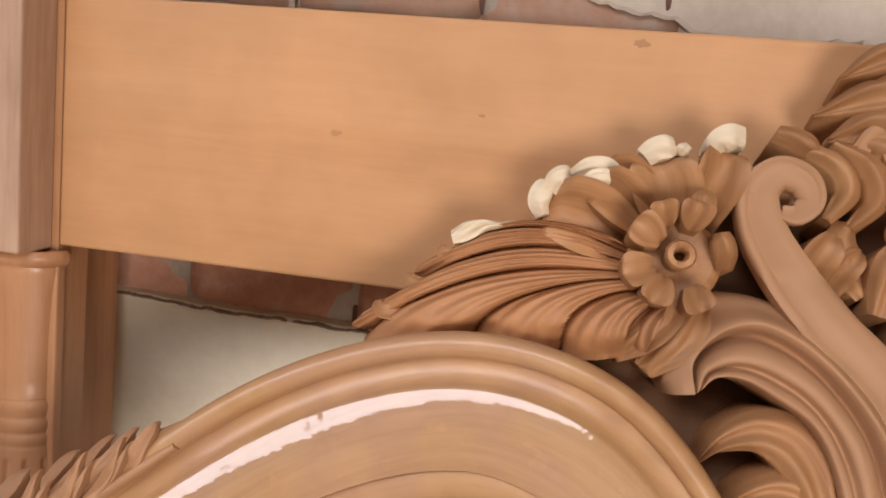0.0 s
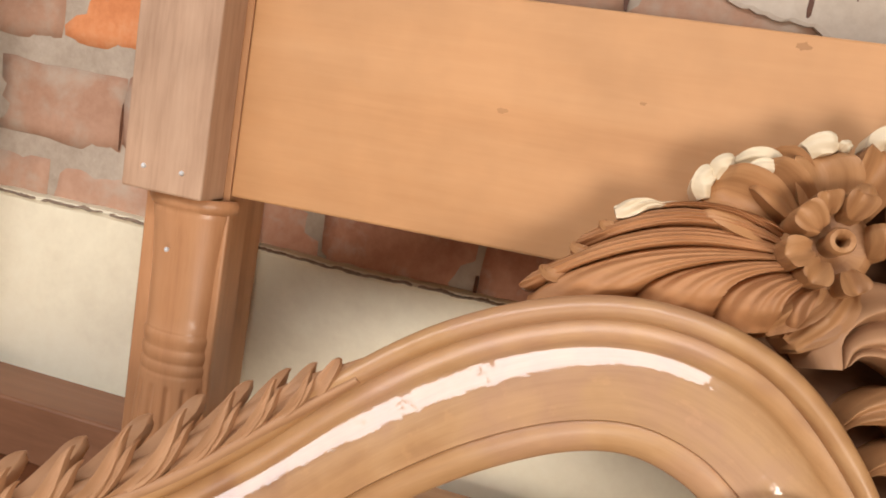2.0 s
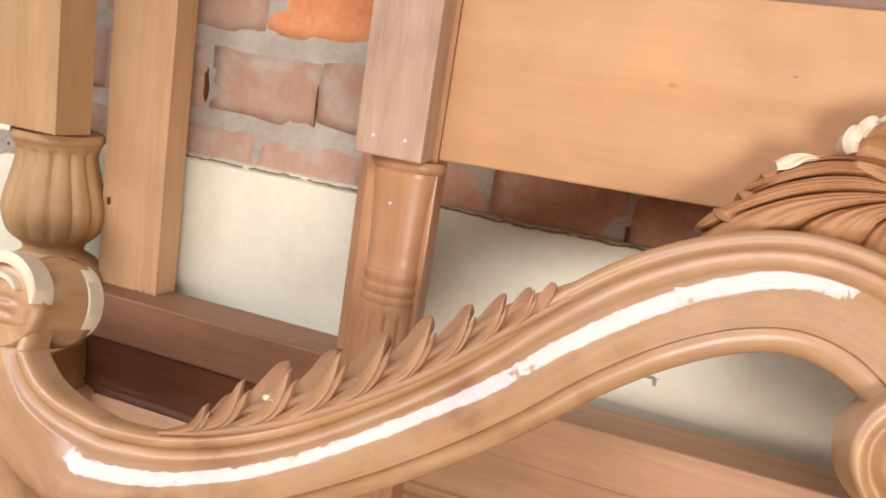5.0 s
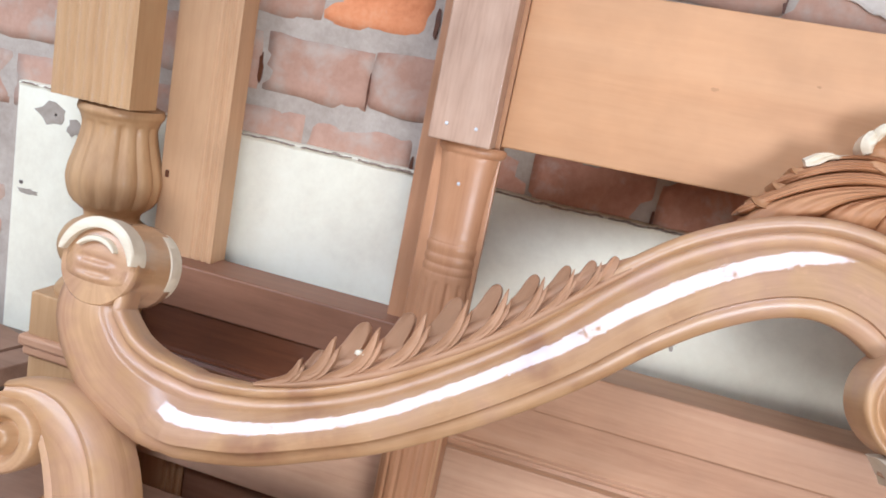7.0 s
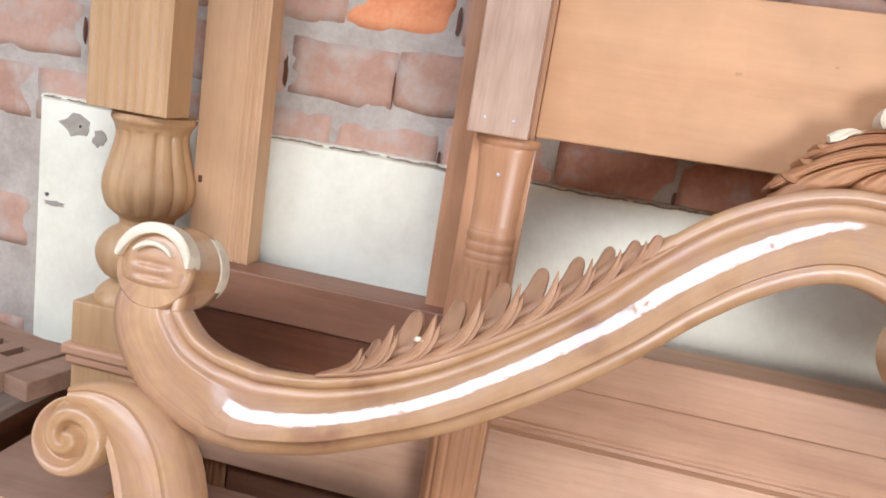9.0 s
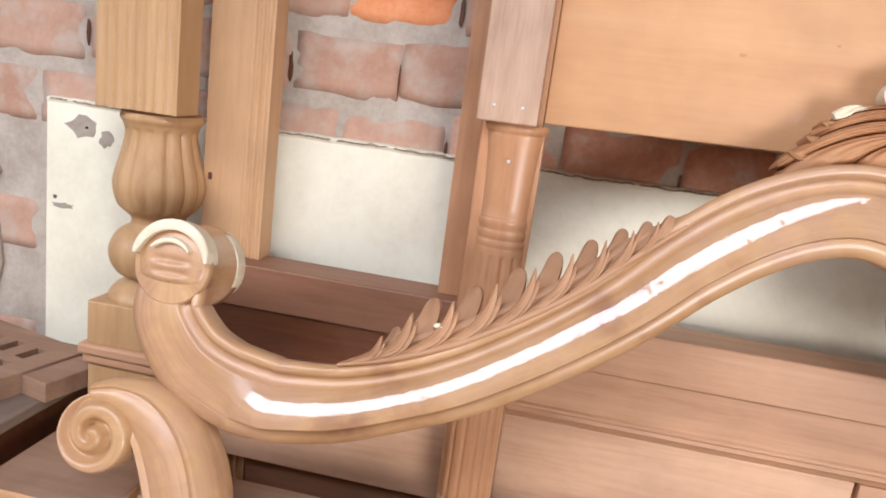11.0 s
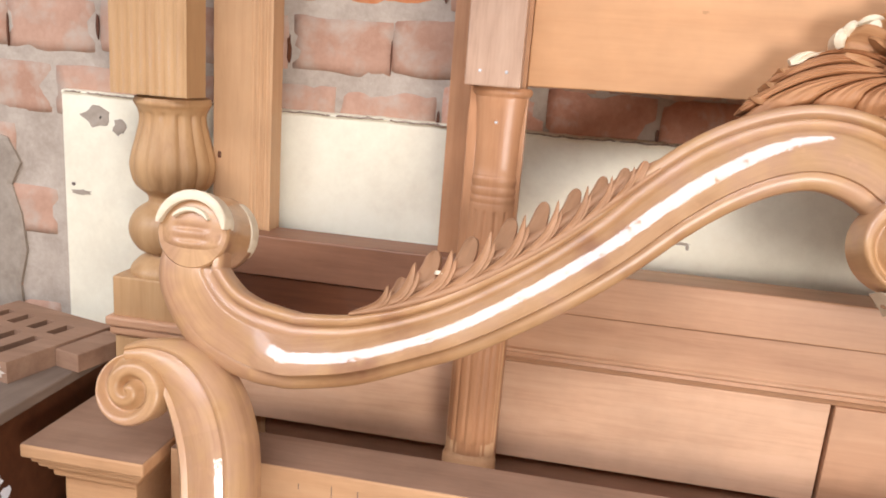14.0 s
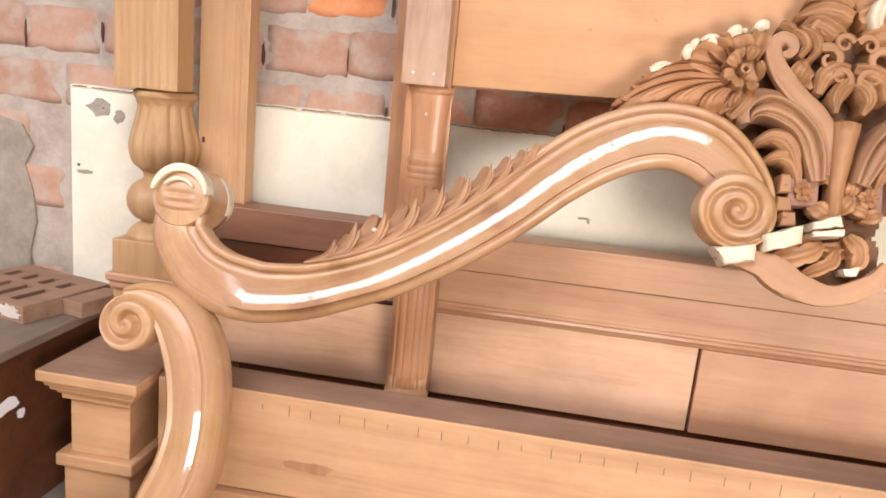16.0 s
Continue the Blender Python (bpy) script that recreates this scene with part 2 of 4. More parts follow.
def box_part(name, mat, parent, x0, x1, y0, y1, z0, z1, bevel=0.003, label=""):
    return part(name, box(bmesh.new(), x0, x1, y0, y1, z0, z1, bevel), mat, parent, label)


def thing(name, place, label, category, group=""):
    ob = new(name)
    ob.empty_display_size = 0.1
    return tagged(ob, label, category, group)


def spline(points, steps):
    """Catmull-Rom through the points, each a tuple of any length."""
    p = [np.array(q, float) for q in points]
    p = [2 * p[0] - p[1], *p, 2 * p[-1] - p[-2]]
    out = []
    for i in range(1, len(p) - 2):
        a, b, c, d = p[i - 1 : i + 3]
        for k in range(steps):
            t = k / steps
            out.append(0.5 * (2 * b + (c - a) * t + (2 * a - 5 * b + 4 * c - d) * t * t + (3 * b - a - 3 * c + d) * t**3))
    out.append(p[-2])
    return np.array(out)


def grid_mesh(bm, rows, closed=False, caps=False, uv_len=None):
    """Skins rows of points into a sheet, closed around when asked, with UVs in metres."""
    uv = bm.loops.layers.uv.verify()
    vs = [[bm.verts.new(p) for p in row] for row in rows]
    n = len(vs[0])
    acc = [0.0]
    for a, b in zip(rows, rows[1:]):
        acc.append(acc[-1] + float(np.linalg.norm(np.mean(b, 0) - np.mean(a, 0))))
    for i in range(len(vs) - 1):
        run = 0.0
        for j in range(n if closed else n - 1):
            k = (j + 1) % n
            step = float(np.linalg.norm(np.subtract(rows[i][k], rows[i][j])))
            f = bm.faces.new((vs[i][j], vs[i][k], vs[i + 1][k], vs[i + 1][j]))
            for lp, c in zip(f.loops, ((acc[i], run), (acc[i], run + step), (acc[i + 1], run + step), (acc[i + 1], run))):
                lp[uv].uv = c
            run += step
    if caps:
        bm.faces.new(vs[0][::-1])
        bm.faces.new(vs[-1])
    return vs


def lathe(bm, profile, cx, cy, segments=40, start=0.0, sweep=360.0, flutes=0, flute_depth=0.0, flute_range=(0, 0)):
    """Turned work about an upright axis: rows of (radius, z)."""
    rows = []
    full = sweep >= 360
    count = segments if full else segments + 1
    for r, z in profile:
        row = []
        for k in range(count):
            a = radians(start + sweep * k / segments)
            rr = r
            if flutes and flute_range[0] <= z <= flute_range[1]:
                rr = r - flute_depth * (0.5 + 0.5 * math.cos(a * flutes)) ** 4
            row.append((cx + rr * math.cos(a), cy + rr * math.sin(a), z))
        rows.append(row)
    grid_mesh(bm, rows, closed=full)
    return bm


def smooth_profile(points, steps=5):
    return [tuple(p) for p in spline(points, steps)]


def extrude_profile_x(bm, prof, x0, x1):
    """A moulding along x from a closed outline of (y, z)."""
    grid_mesh(bm, [[(x0, y, z) for y, z in prof], [(x1, y, z) for y, z in prof]], closed=True, caps=True)
    return bm


def extrude_profile_z(bm, prof, z0, z1):
    """A moulding along z from a closed outline of (x, y)."""
    grid_mesh(bm, [[(x, y, z0) for x, y in prof], [(x, y, z1) for x, y in prof]], closed=True, caps=True)
    return bm


# ---- the room ----
def plain(name, mat, x0, x1, y0, y1, z0, z1, label, category):
    return tagged(part(name, box(bmesh.new(), x0, x1, y0, y1, z0, z1, 0), mat), label, category, kind="structure")


plain("floor", M_FLOOR, -9.0, 2.8, -3.4, 1.3, -0.1, 0.0, "dusty grey-brown cement workshop floor", "floor")
WALL_Y = 1.0
wall = plain("wall_north", M_MORTAR, -9.0, 2.8, WALL_Y, 1.25, 0.0, 3.1, "unplastered brick wall with smeared grey mortar", "wall")
# unseen walls and ceiling are added to bound the light, dark to cut bounce
plain("wall_west", M_WALL, -9.2, -9.0, -3.4, 1.25, 0.0, 3.1, "plain dark side wall, unseen, added to enclose the room", "wall")
plain("wall_east", M_WALL, 2.8, 3.0, -3.4, 1.25, 0.0, 3.1, "plain dark side wall, unseen, added to enclose the room", "wall")
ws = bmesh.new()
# the low opening is added to hold the second lamp
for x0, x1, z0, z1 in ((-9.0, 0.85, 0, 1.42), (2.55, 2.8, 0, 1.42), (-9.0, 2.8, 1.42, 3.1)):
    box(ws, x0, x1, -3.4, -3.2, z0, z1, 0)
tagged(part("wall_south", ws, M_WALL), "plain dark wall, unseen, with a low wide opening added for a lamp", "wall", kind="structure")
cl = bmesh.new()
for x0, x1, y0, y1 in ((-9.0, -8.6, -3.4, 1.25), (0.9, 2.8, -3.4, 1.25), (-8.6, 0.9, -3.4, -3.0), (-8.6, 0.9, -1.2, 1.25)):
    box(cl, x0, x1, y0, y1, 3.1, 3.2, 0)
tagged(part("ceiling", cl, M_WALL), "plain dark ceiling, unseen, with a roof opening added for a lamp", "ceiling", kind="structure")

# cream dado on the lower wall
def ragged_dado():
    """A thick plaster skin with a broken upper edge."""
    bm = bmesh.new()
    rows = []
    xs = np.linspace(-1.76, 2.8, 190)
    for x in xs:
        top = 1.103 + 0.004 * noise.noise((x * 9, 0.3, 0)) + 0.003 * noise.noise((x * 45, 1.7, 0))
        e = 0.003 * noise.noise((x * 30, 5.1, 0))
        rows.append([(x, WALL_Y - 0.020, 0.0), (x, WALL_Y - 0.020, top - 0.012), (x, WALL_Y - 0.023 + e, top - 0.005), (x, WALL_Y - 0.018 + e, top), (x, WALL_Y + 0.01, top + 0.004), (x, WALL_Y + 0.01, 0.0)])
    grid_mesh(bm, rows, closed=True, caps=True)
    return bm


dado = tagged(part("dado", ragged_dado(), M_DADO), "cream painted plaster dado with a dirty ragged top edge", "dado", kind="structure")


def flake(bm, cx, cz, rx, rz, y, seed, depth=0.002, axis="y", count=14):
    """A thin irregular chip or scrap that lies on an upright face."""
    rng = random.Random(seed)
    ring = []
    for k in range(count):
        a = 2 * math.pi * k / count
        q = rng.uniform(0.65, 1.15)
        ring.append((cx + rx * q * math.cos(a), cz + rz * q * math.sin(a)))
    mk = (lambda p, d: (p[0], y - d, p[1])) if axis == "y" else (lambda p, d: (y + d, p[0], p[1]))
    grid_mesh(bm, [[mk(p, 0.0) for p in ring], [mk(p, depth) for p in ring]], closed=True, caps=True)
    return bm


for cx, cz, rx, rz, s, m in ((-1.665, 1.045, 0.045, 0.028, 3, M_CEMENT), (-1.60, 1.02, 0.02, 0.02, 5, M_CEMENT), (-1.715, 0.842, 0.030, 0.008, 8, M_CEMENT), (-1.735, 0.862, 0.006, 0.006, 4, M_PENCIL),
                             (-1.652, 1.042, 0.004, 0.004, 12, M_PENCIL), (-0.188, 0.880, 0.018, 0.004, 15, M_CEMENT), (-0.176, 0.872, 0.005, 0.008, 16, M_CEMENT)):
    part("chipped_patch", flake(bmesh.new(), cx, cz, rx, rz, WALL_Y - 0.0195, s), m, dado)
# broken line of dirt along the dado's top edge
dirt = bmesh.new()
rng_d = random.Random(12)
x = -1.75
while x < 1.3:
    w = rng_d.uniform(0.004, 0.024)
    rows = []
    for k in range(5):
        xx = x + w * k / 4
        top = 1.103 + 0.004 * noise.noise((xx * 9, 0.3, 0)) + 0.003 * noise.noise((xx * 45, 1.7, 0))
        hgt = 0.0015 * math.sin(math.pi * (0.12 + 0.76 * k / 4)) * rng_d.uniform(0.5, 1.2)
        rows.append([(xx, WALL_Y - 0.0265, top - 0.004 - hgt), (xx, WALL_Y - 0.0265, top - 0.004 + hgt * 0.6), (xx, WALL_Y - 0.016, top - 0.002 + hgt), (xx, WALL_Y - 0.016, top - 0.004 - hgt)])
    grid_mesh(dirt, rows, closed=True, caps=True)
    x += w * 0.8 + (rng_d.uniform(0.0, 0.02) if rng_d.random() < 0.12 else 0.0)
part("dirt_line", dirt, M_CRUST, dado, "dark line of dirt and mortar crumbs")
# rough cement patch on the bare wall beside the dado
patch = bmesh.new()
ring = [(-2.75, 0.40), (-2.75, 0.97), (-2.3, 1.01), (-2.02, 0.985), (-1.935, 0.965), (-1.90, 0.90), (-1.93, 0.84), (-1.905, 0.76), (-1.895, 0.66), (-1.92, 0.56), (-1.91, 0.40)]
grid_mesh(patch, [[(x, WALL_Y, z) for x, z in ring], [(x, WALL_Y - 0.009, z) for x, z in ring], [(x - 0.012, WALL_Y - 0.013, z - 0.006 if z > 0.9 else z) for x, z in ring]], closed=True, caps=True)
tagged(part("plaster_patch", patch, M_CEMENT), "broken grey-beige cement plaster patch on the brick wall", "plaster patch", kind="structure")
# thin plaster coat above the wide board, cracked and ragged
coat_ring = []
for k in range(46):
    x = -0.14 + 0.46 * k / 45
    coat_ring.append((x, 1.60 - 0.07 * min(1.0, k / 26) + 0.012 * noise.noise((x * 16, 2.2, 0)) + 0.006 * noise.noise((x * 60, 4.4, 0))))
coat_ring += [(1.2, 1.53), (1.2, 1.80), (-0.2, 1.80)]
thin = bmesh.new()
grid_mesh(thin, [[(x, WALL_Y - 0.002, z) for x, z in coat_ring], [(x, WALL_Y - 0.010, z) for x, z in coat_ring], [(x + 0.004, WALL_Y - 0.012, z + 0.004) for x, z in coat_ring]], closed=True, caps=True)
thin_coat = tagged(part("plaster_coat", thin, M_PLASTER), "thin cracked beige plaster coat on the upper wall", "plaster", kind="structure")
for x, z, rx, rz, q in ((0.085, 1.575, 0.004, 0.022, 41), (0.112, 1.588, 0.020, 0.003, 42), (0.138, 1.60, 0.003, 0.018, 43), (0.02, 1.592, 0.012, 0.004, 44)):
    part("plaster_crack", flake(bmesh.new(), x, z, rx, rz, WALL_Y - 0.0119, q, 0.0008, "y", 9), M_DARK, thin_coat)
part("nail", lathe(bmesh.new(), [(0.0, 0.885), (0.005, 0.885), (0.005, 0.915), (0.0, 0.915)], -2.03, WALL_Y - 0.03, 8), M_NAIL, wall)

# ---- the wooden headboard frame against the wall ----
head = thing("bed_headboard", (0, 0, 0), "unfinished wooden bed headboard frame with plain boards, standing against the wall", "headboard")


def fluted_outline(x0, x1, y, depth, grooves, gw=0.006, gd=0.004):
    """Front outline of a board with grooves at the given x, closed behind."""
    out = [(x0, y)]
    for g in grooves:
        out += [(g - gw, y), (g - gw * 0.5, y + gd * 0.8), (g, y + gd), (g + gw * 0.5, y + gd * 0.8), (g + gw, y)]
    out += [(x1, y), (x1, y + depth), (x0, y + depth)]
    return out


st = extrude_profile_z(bmesh.new(), fluted_outline(-1.292, -1.149, 0.876, 0.06, (-1.195, -1.178, -1.162)), 0.0, 1.75)
part("stile", st, M_PLANK, head, "yellowish plank with a grooved edge", smooth=30)
box_part("knot", M_DARK, head, -1.281, -1.272, 0.874, 0.879, 0.985, 1.001, 0.002)
outline = [(-0.680, 0.763), (-0.566, 0.763), (-0.566, 0.815), (-0.601, 0.815), (-0.601, 0.93), (-0.738, 0.93), (-0.738, 0.866), (-0.680, 0.866)]
part("centre_post", extrude_profile_z(bmesh.new(), outline, 0.823, 1.75), M_POST, head)
ub = box(bmesh.new(), -0.565, 1.3, 0.762, 0.792, 1.2085, 1.488, 0.003)
for v in ub.verts:
    v.co.z += 0.017 * (v.co.x + 0.565)
part("upper_board", ub, M_BOARD, head, "wide plain honey-coloured board")
for x, z, r, q in ((-0.094, 1.403, 0.004, 21), (0.05, 1.486, 0.008, 22), (-0.245, 1.370, 0.007, 23)):
    part("knot", flake(bmesh.new(), x, z, r, r * 0.55, 0.7621, q, 0.0004), M_CARVE, head)
# left bay: rail colour darkened in place of the shade behind the sofa
box_part("top_rail", M_SHADED_RAIL, head, -1.42, -0.614, 0.825, 0.93, 0.725, 0.822, 0.004, "reddish-brown rail, darkened for shade")
box_part("top_rail", M_RAILWOOD, head, -0.611, 1.3, 0.825, 0.93, 0.725, 0.822, 0.004)
# left moulding nearly black, as the deep shade there
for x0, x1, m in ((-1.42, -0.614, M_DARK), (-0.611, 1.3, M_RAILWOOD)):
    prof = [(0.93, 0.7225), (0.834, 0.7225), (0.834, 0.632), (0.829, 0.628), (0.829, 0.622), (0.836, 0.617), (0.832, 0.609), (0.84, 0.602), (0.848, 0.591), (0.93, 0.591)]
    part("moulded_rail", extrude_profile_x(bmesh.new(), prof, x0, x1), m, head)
box_part("panel", M_PANEL, head, -1.42, -0.616, 0.848, 0.88, 0.352, 0.590, 0.002)
box_part("panel", M_PANEL, head, -0.613, 0.150, 0.848, 0.88, 0.352, 0.590, 0.002)
box_part("panel", M_PANEL_B, head, 0.158, 1.3, 0.842, 0.88, 0.352, 0.590, 0.002, "orange-brown panel")
# backing added so its dark colour draws the gap's shade
box_part("bottom_rail", M_SHADED_RAIL, head, -1.42, 1.3, 0.882, 0.93, 0.0, 0.590, 0.003, "added rail, dark as the shade in the panels' lower gap")

# pilaster on the centre post: a grooved flat above a half-turned baluster
box_part("pilaster_flat", M_PILASTER, head, -0.684, -0.574, 0.709, 0.763, 1.203, 1.75, 0.003)
prof = [(0.056, 1.203), (0.060, 1.199), (0.061, 1.193), (0.058, 1.187), (0.054, 1.184)] + smooth_profile([(0.0545, 1.180), (0.052, 1.16), (0.0485, 1.11), (0.0470, 1.028)], 4)
for z in (1.022, 1.000, 0.981):
    prof += [(0.0478, z + 0.005), (0.0470, z + 0.003), (0.0480, z + 0.001), (0.0493, z - 0.002), (0.0496, z - 0.006), (0.0489, z - 0.011), (0.0482, z - 0.013)]
prof += smooth_profile([(0.0495, 0.966), (0.0515, 0.945), (0.054, 0.90), (0.055, 0.80), (0.055, 0.60), (0.055, 0.43)], 6)
prof += [(0.050, 0.428), (0.050, 0.400), (0.0, 0.400)]
box_part("baluster_back", M_POST, head, -0.668, -0.556, 0.766, 0.829, 0.362, 0.822, 0.003)
bl = lathe(bmesh.new(), prof, -0.612, 0.764, 84, 180, 180, 14, 0.0035, (0.43, 0.952))
for v in bl.verts:
    v.co.y = 0.764 + (v.co.y - 0.764) * 0.70
for x0, x1 in ((-0.677, -0.655), (-0.575, -0.558)):
    box_part("pilaster_fillet", M_POST, head, x0, x1, 0.752, 0.767, 0.823, 1.202, 0.003)
sh = lathe(bmesh.new(), [(0.0562, 0.822), (0.0562, 0.40), (0.0585, 0.390), (0.0612, 0.386), (0.0612, 0.3605), (0.0, 0.3605)], -0.612, 0.764, 84, 180, 180, 14, 0.0035, (0.40, 0.822))
for v in sh.verts:
    v.co.y = 0.764 + (v.co.y - 0.764) * 0.60
part("lower_shaft", sh, M_BASE, head, "yellowish fluted lower shaft", smooth=50)
part("half_baluster", bl, M_POST, head, "half-turned baluster with rings and a fluted lower shaft", smooth=50)
for x, z in ((-0.655, 1.232), (-0.603, 1.232), (-0.615, 1.135)):
    nb = bmesh.new()
    bmesh.ops.create_uvsphere(nb, u_segments=8, v_segments=6, radius=0.0032)
    for v in nb.verts:
        v.co += Vector((x, 0.709 if z > 1.2 else 0.715, z))
    part("nail_head", nb, M_NAIL, head)

# ---- turned newel post ----
newel = thing("turned_newel_post", (0, 0, 0), "turned mustard-yellow wooden newel post with a fluted vase", "newel post")
NX, NY = -1.372, 0.838
g = [NX - 0.080 + 0.0215 * k for k in range(8)]
part("square_shaft", extrude_profile_z(bmesh.new(), fluted_outline(NX - 0.0955, NX + 0.084, NY - 0.094, 0.085, g[:8], 0.008, 0.004), 1.125, 1.75), M_NEWEL, newel, smooth=30)
prof = [(0.06, 1.126)] + smooth_profile([(0.083, 1.118), (0.085, 1.105), (0.078, 1.092), (0.074, 1.07), (0.082, 1.03), (0.094, 0.985), (0.096, 0.955), (0.086, 0.92), (0.066, 0.90)], 5)
prof += smooth_profile([(0.058, 0.893), (0.056, 0.88), (0.062, 0.872), (0.085, 0.855), (0.100, 0.825), (0.098, 0.795), (0.082, 0.768), (0.060, 0.757)], 4)
prof += smooth_profile([(0.064, 0.750), (0.085, 0.735), (0.098, 0.718), (0.098, 0.706)], 3) + [(0.0, 0.705)]
part("turned_vase", lathe(bmesh.new(), prof, NX, NY, 96, 0, 360, 14, 0.006, (0.915, 1.085)), M_NEWEL, newel, smooth=50)
box_part("plinth", M_NEWEL, newel, NX - 0.1, NX + 0.1, NY - 0.1, NY + 0.1, 0.61, 0.708, 0.004)
box_part("plinth_ring", M_RAILWOOD, newel, NX - 0.114, NX + 0.114, NY - 0.114, NY + 0.114, 0.588, 0.612, 0.006)
box_part("plinth_ring", M_RAILWOOD, newel, NX - 0.107, NX + 0.107, NY - 0.107, NY + 0.107, 0.566, 0.590, 0.006)
box_part("lower_shaft", M_NEWEL, newel, NX - 0.098, NX + 0.098, NY - 0.098, NY + 0.098, 0.423, 0.566, 0.004)

# ---- bed base in front of the panels ----
base = thing("bed_footboard", (0, 0, 0), "pale wooden bed footboard with a moulded pedestal and pencil ticks", "footboard")
box_part("top_beam", M_BASE, base, -1.212, 1.3, 0.53, 0.655, 0.145, 0.42, 0.004)
box_part("lower_beam", M_BASE, base, -1.212, 1.3, 0.51, 0.655, 0.0, 0.142, 0.004)
PX0, PX1, PY0, PY1 = -1.5, -1.225, 0.45, 0.95
steps = [(0.0, 0.392, 0.422), (0.013, 0.377, 0.393), (0.022, 0.364, 0.378), (0.034, 0.352, 0.365), (0.042, 0.335, 0.353)]
for n, (inset, z0, z1) in enumerate(steps):
    box_part("cap_moulding", M_BASE, base, PX0 + inset, PX1 - inset, PY0 + inset, PY1 - inset, z0, z1, 0.005)
# top faces get a dust colour set darker to stand for their shade
box_part("dusty_top", M_DUST_SHADE, base, PX0 + 0.003, PX1 - 0.003, PY0 + 0.003, PY1 - 0.003, 0.4215, 0.4225, 0, "dusty top face, darkened in place of shade")
box_part("dusty_top", M_DUST_SHADE, base, -1.212, 1.3, 0.533, 0.654, 0.4195, 0.4208, 0, "dusty top face, darkened in place of shade")
box_part("pedestal_neck", M_BASE, base, PX0 + 0.06, PX1 - 0.05, PY0 + 0.055, PY1 - 0.05, 0.185, 0.336, 0.003)
box_part("pedestal_foot", M_BASE, base, PX0 + 0.03, PX1 - 0.03, PY0 + 0.03, PY1 - 0.03, 0.150, 0.186, 0.006)
box_part("pedestal_foot", M_BASE, base, PX0 + 0.045, PX1 - 0.045, PY0 + 0.045, PY1 - 0.045, 0.0, 0.151, 0.004)

for k in range(22):
    x = -0.93 + 0.0655 * k + 0.006 * math.sin(k * 2.3)
    h = 0.008 + 0.010 * abs(math.sin(k * 1.9))
    box_part("pencil_tick", M_PENCIL, base, x - 0.0008, x + 0.0008, 0.5293, 0.5315, 0.385 - h, 0.385 + h * 0.6, 0)
part("dark_stain", flake(bmesh.new(), -0.80, 0.235, 0.075, 0.018, 0.5302, 21, 0.0006), M_POST, base)

# ---- bench with a slotted block ----
bench = thing("work_bench", (0, 0, 0), "dusty grey bench top on dark brown plywood sides", "bench")
box_part("bench_top", M_DUSTY, bench, -2.9, -1.535, -0.5, 0.979, 0.458, 0.485, 0.004)
for cx, cz, rx, rz, s in ((0.42, 0.325, 0.065, 0.022, 31), (0.475, 0.285, 0.016, 0.014, 33), (0.33, 0.29, 0.05, 0.03, 35)):
    part("white_patch", flake(bmesh.new(), cx, cz, rx, rz, -1.5599, s, 0.0012, "x"), M_WHITE, bench, "irregular white patch")
box_part("bench_side", M_DARK, bench, -2.85, -1.56, -0.45, 0.979, 0.0, 0.458, 0.003)

# ---- the carved sofa back ----
LEAN = math.atan(0.27)
SO, SV, SN = np.array([0, 0.44, 0.6]), np.array([0, math.sin(LEAN), math.cos(LEAN)]), np.array([0, -math.cos(LEAN), math.sin(LEAN)])


def S(u, v, n=0.0):
    """A place on the leaning plane of the sofa back: across, up the slope, out of it."""
    return SO + np.array([u, 0, 0]) + v * SV + n * SN


sofa = thing("carved_sofa_frame", (0, 0, 0), "carved teak sofa back with a varnished S-curved rail and floral crest", "sofa")


PLACE = S


def crest_place(u, v, n=0.0, forward=0.0):
    """The crest leans back from the rail's plane, the more the higher it stands, up to the board behind it."""
    d = 0.30 * max(0.0, min(v, 0.72) - 0.50) - 0.32 * max(0.0, min(v, 0.95) - 0.72) - forward
    k = d / 0.798
    p = S(u + (u + 0.080) * k, v + (v - 0.554) * k, n - d)
    if p[1] > 0.725:
        p[1] = 0.725 + 0.034 * (1 - math.exp(-(p[1] - 0.725) / 0.034))
    return p


def flower_place(u, v, n=0.0):
    """The flower's heart stands proud of the crest."""
    return crest_place(u, v, n, 0.032)


def tuft_place(u, v, n=0.0, back=1.0):
    """The leaf tufts curl back behind the rail's edge, the broad lobes more than the teeth before them."""
    d = back * (1.0 + 0.3 * min(1.0, max(0.0, (u + 0.70) / 0.35))) * max(0.0, v - 0.020 - float(np.interp(u, EDGE_U, EDGE_V)))
    d *= min(1.0, 0.25 + d / 0.08)
    k = d / 1.21
    return S(u + (u + 0.473) * k, v + (v - 0.371) * k, n - d)


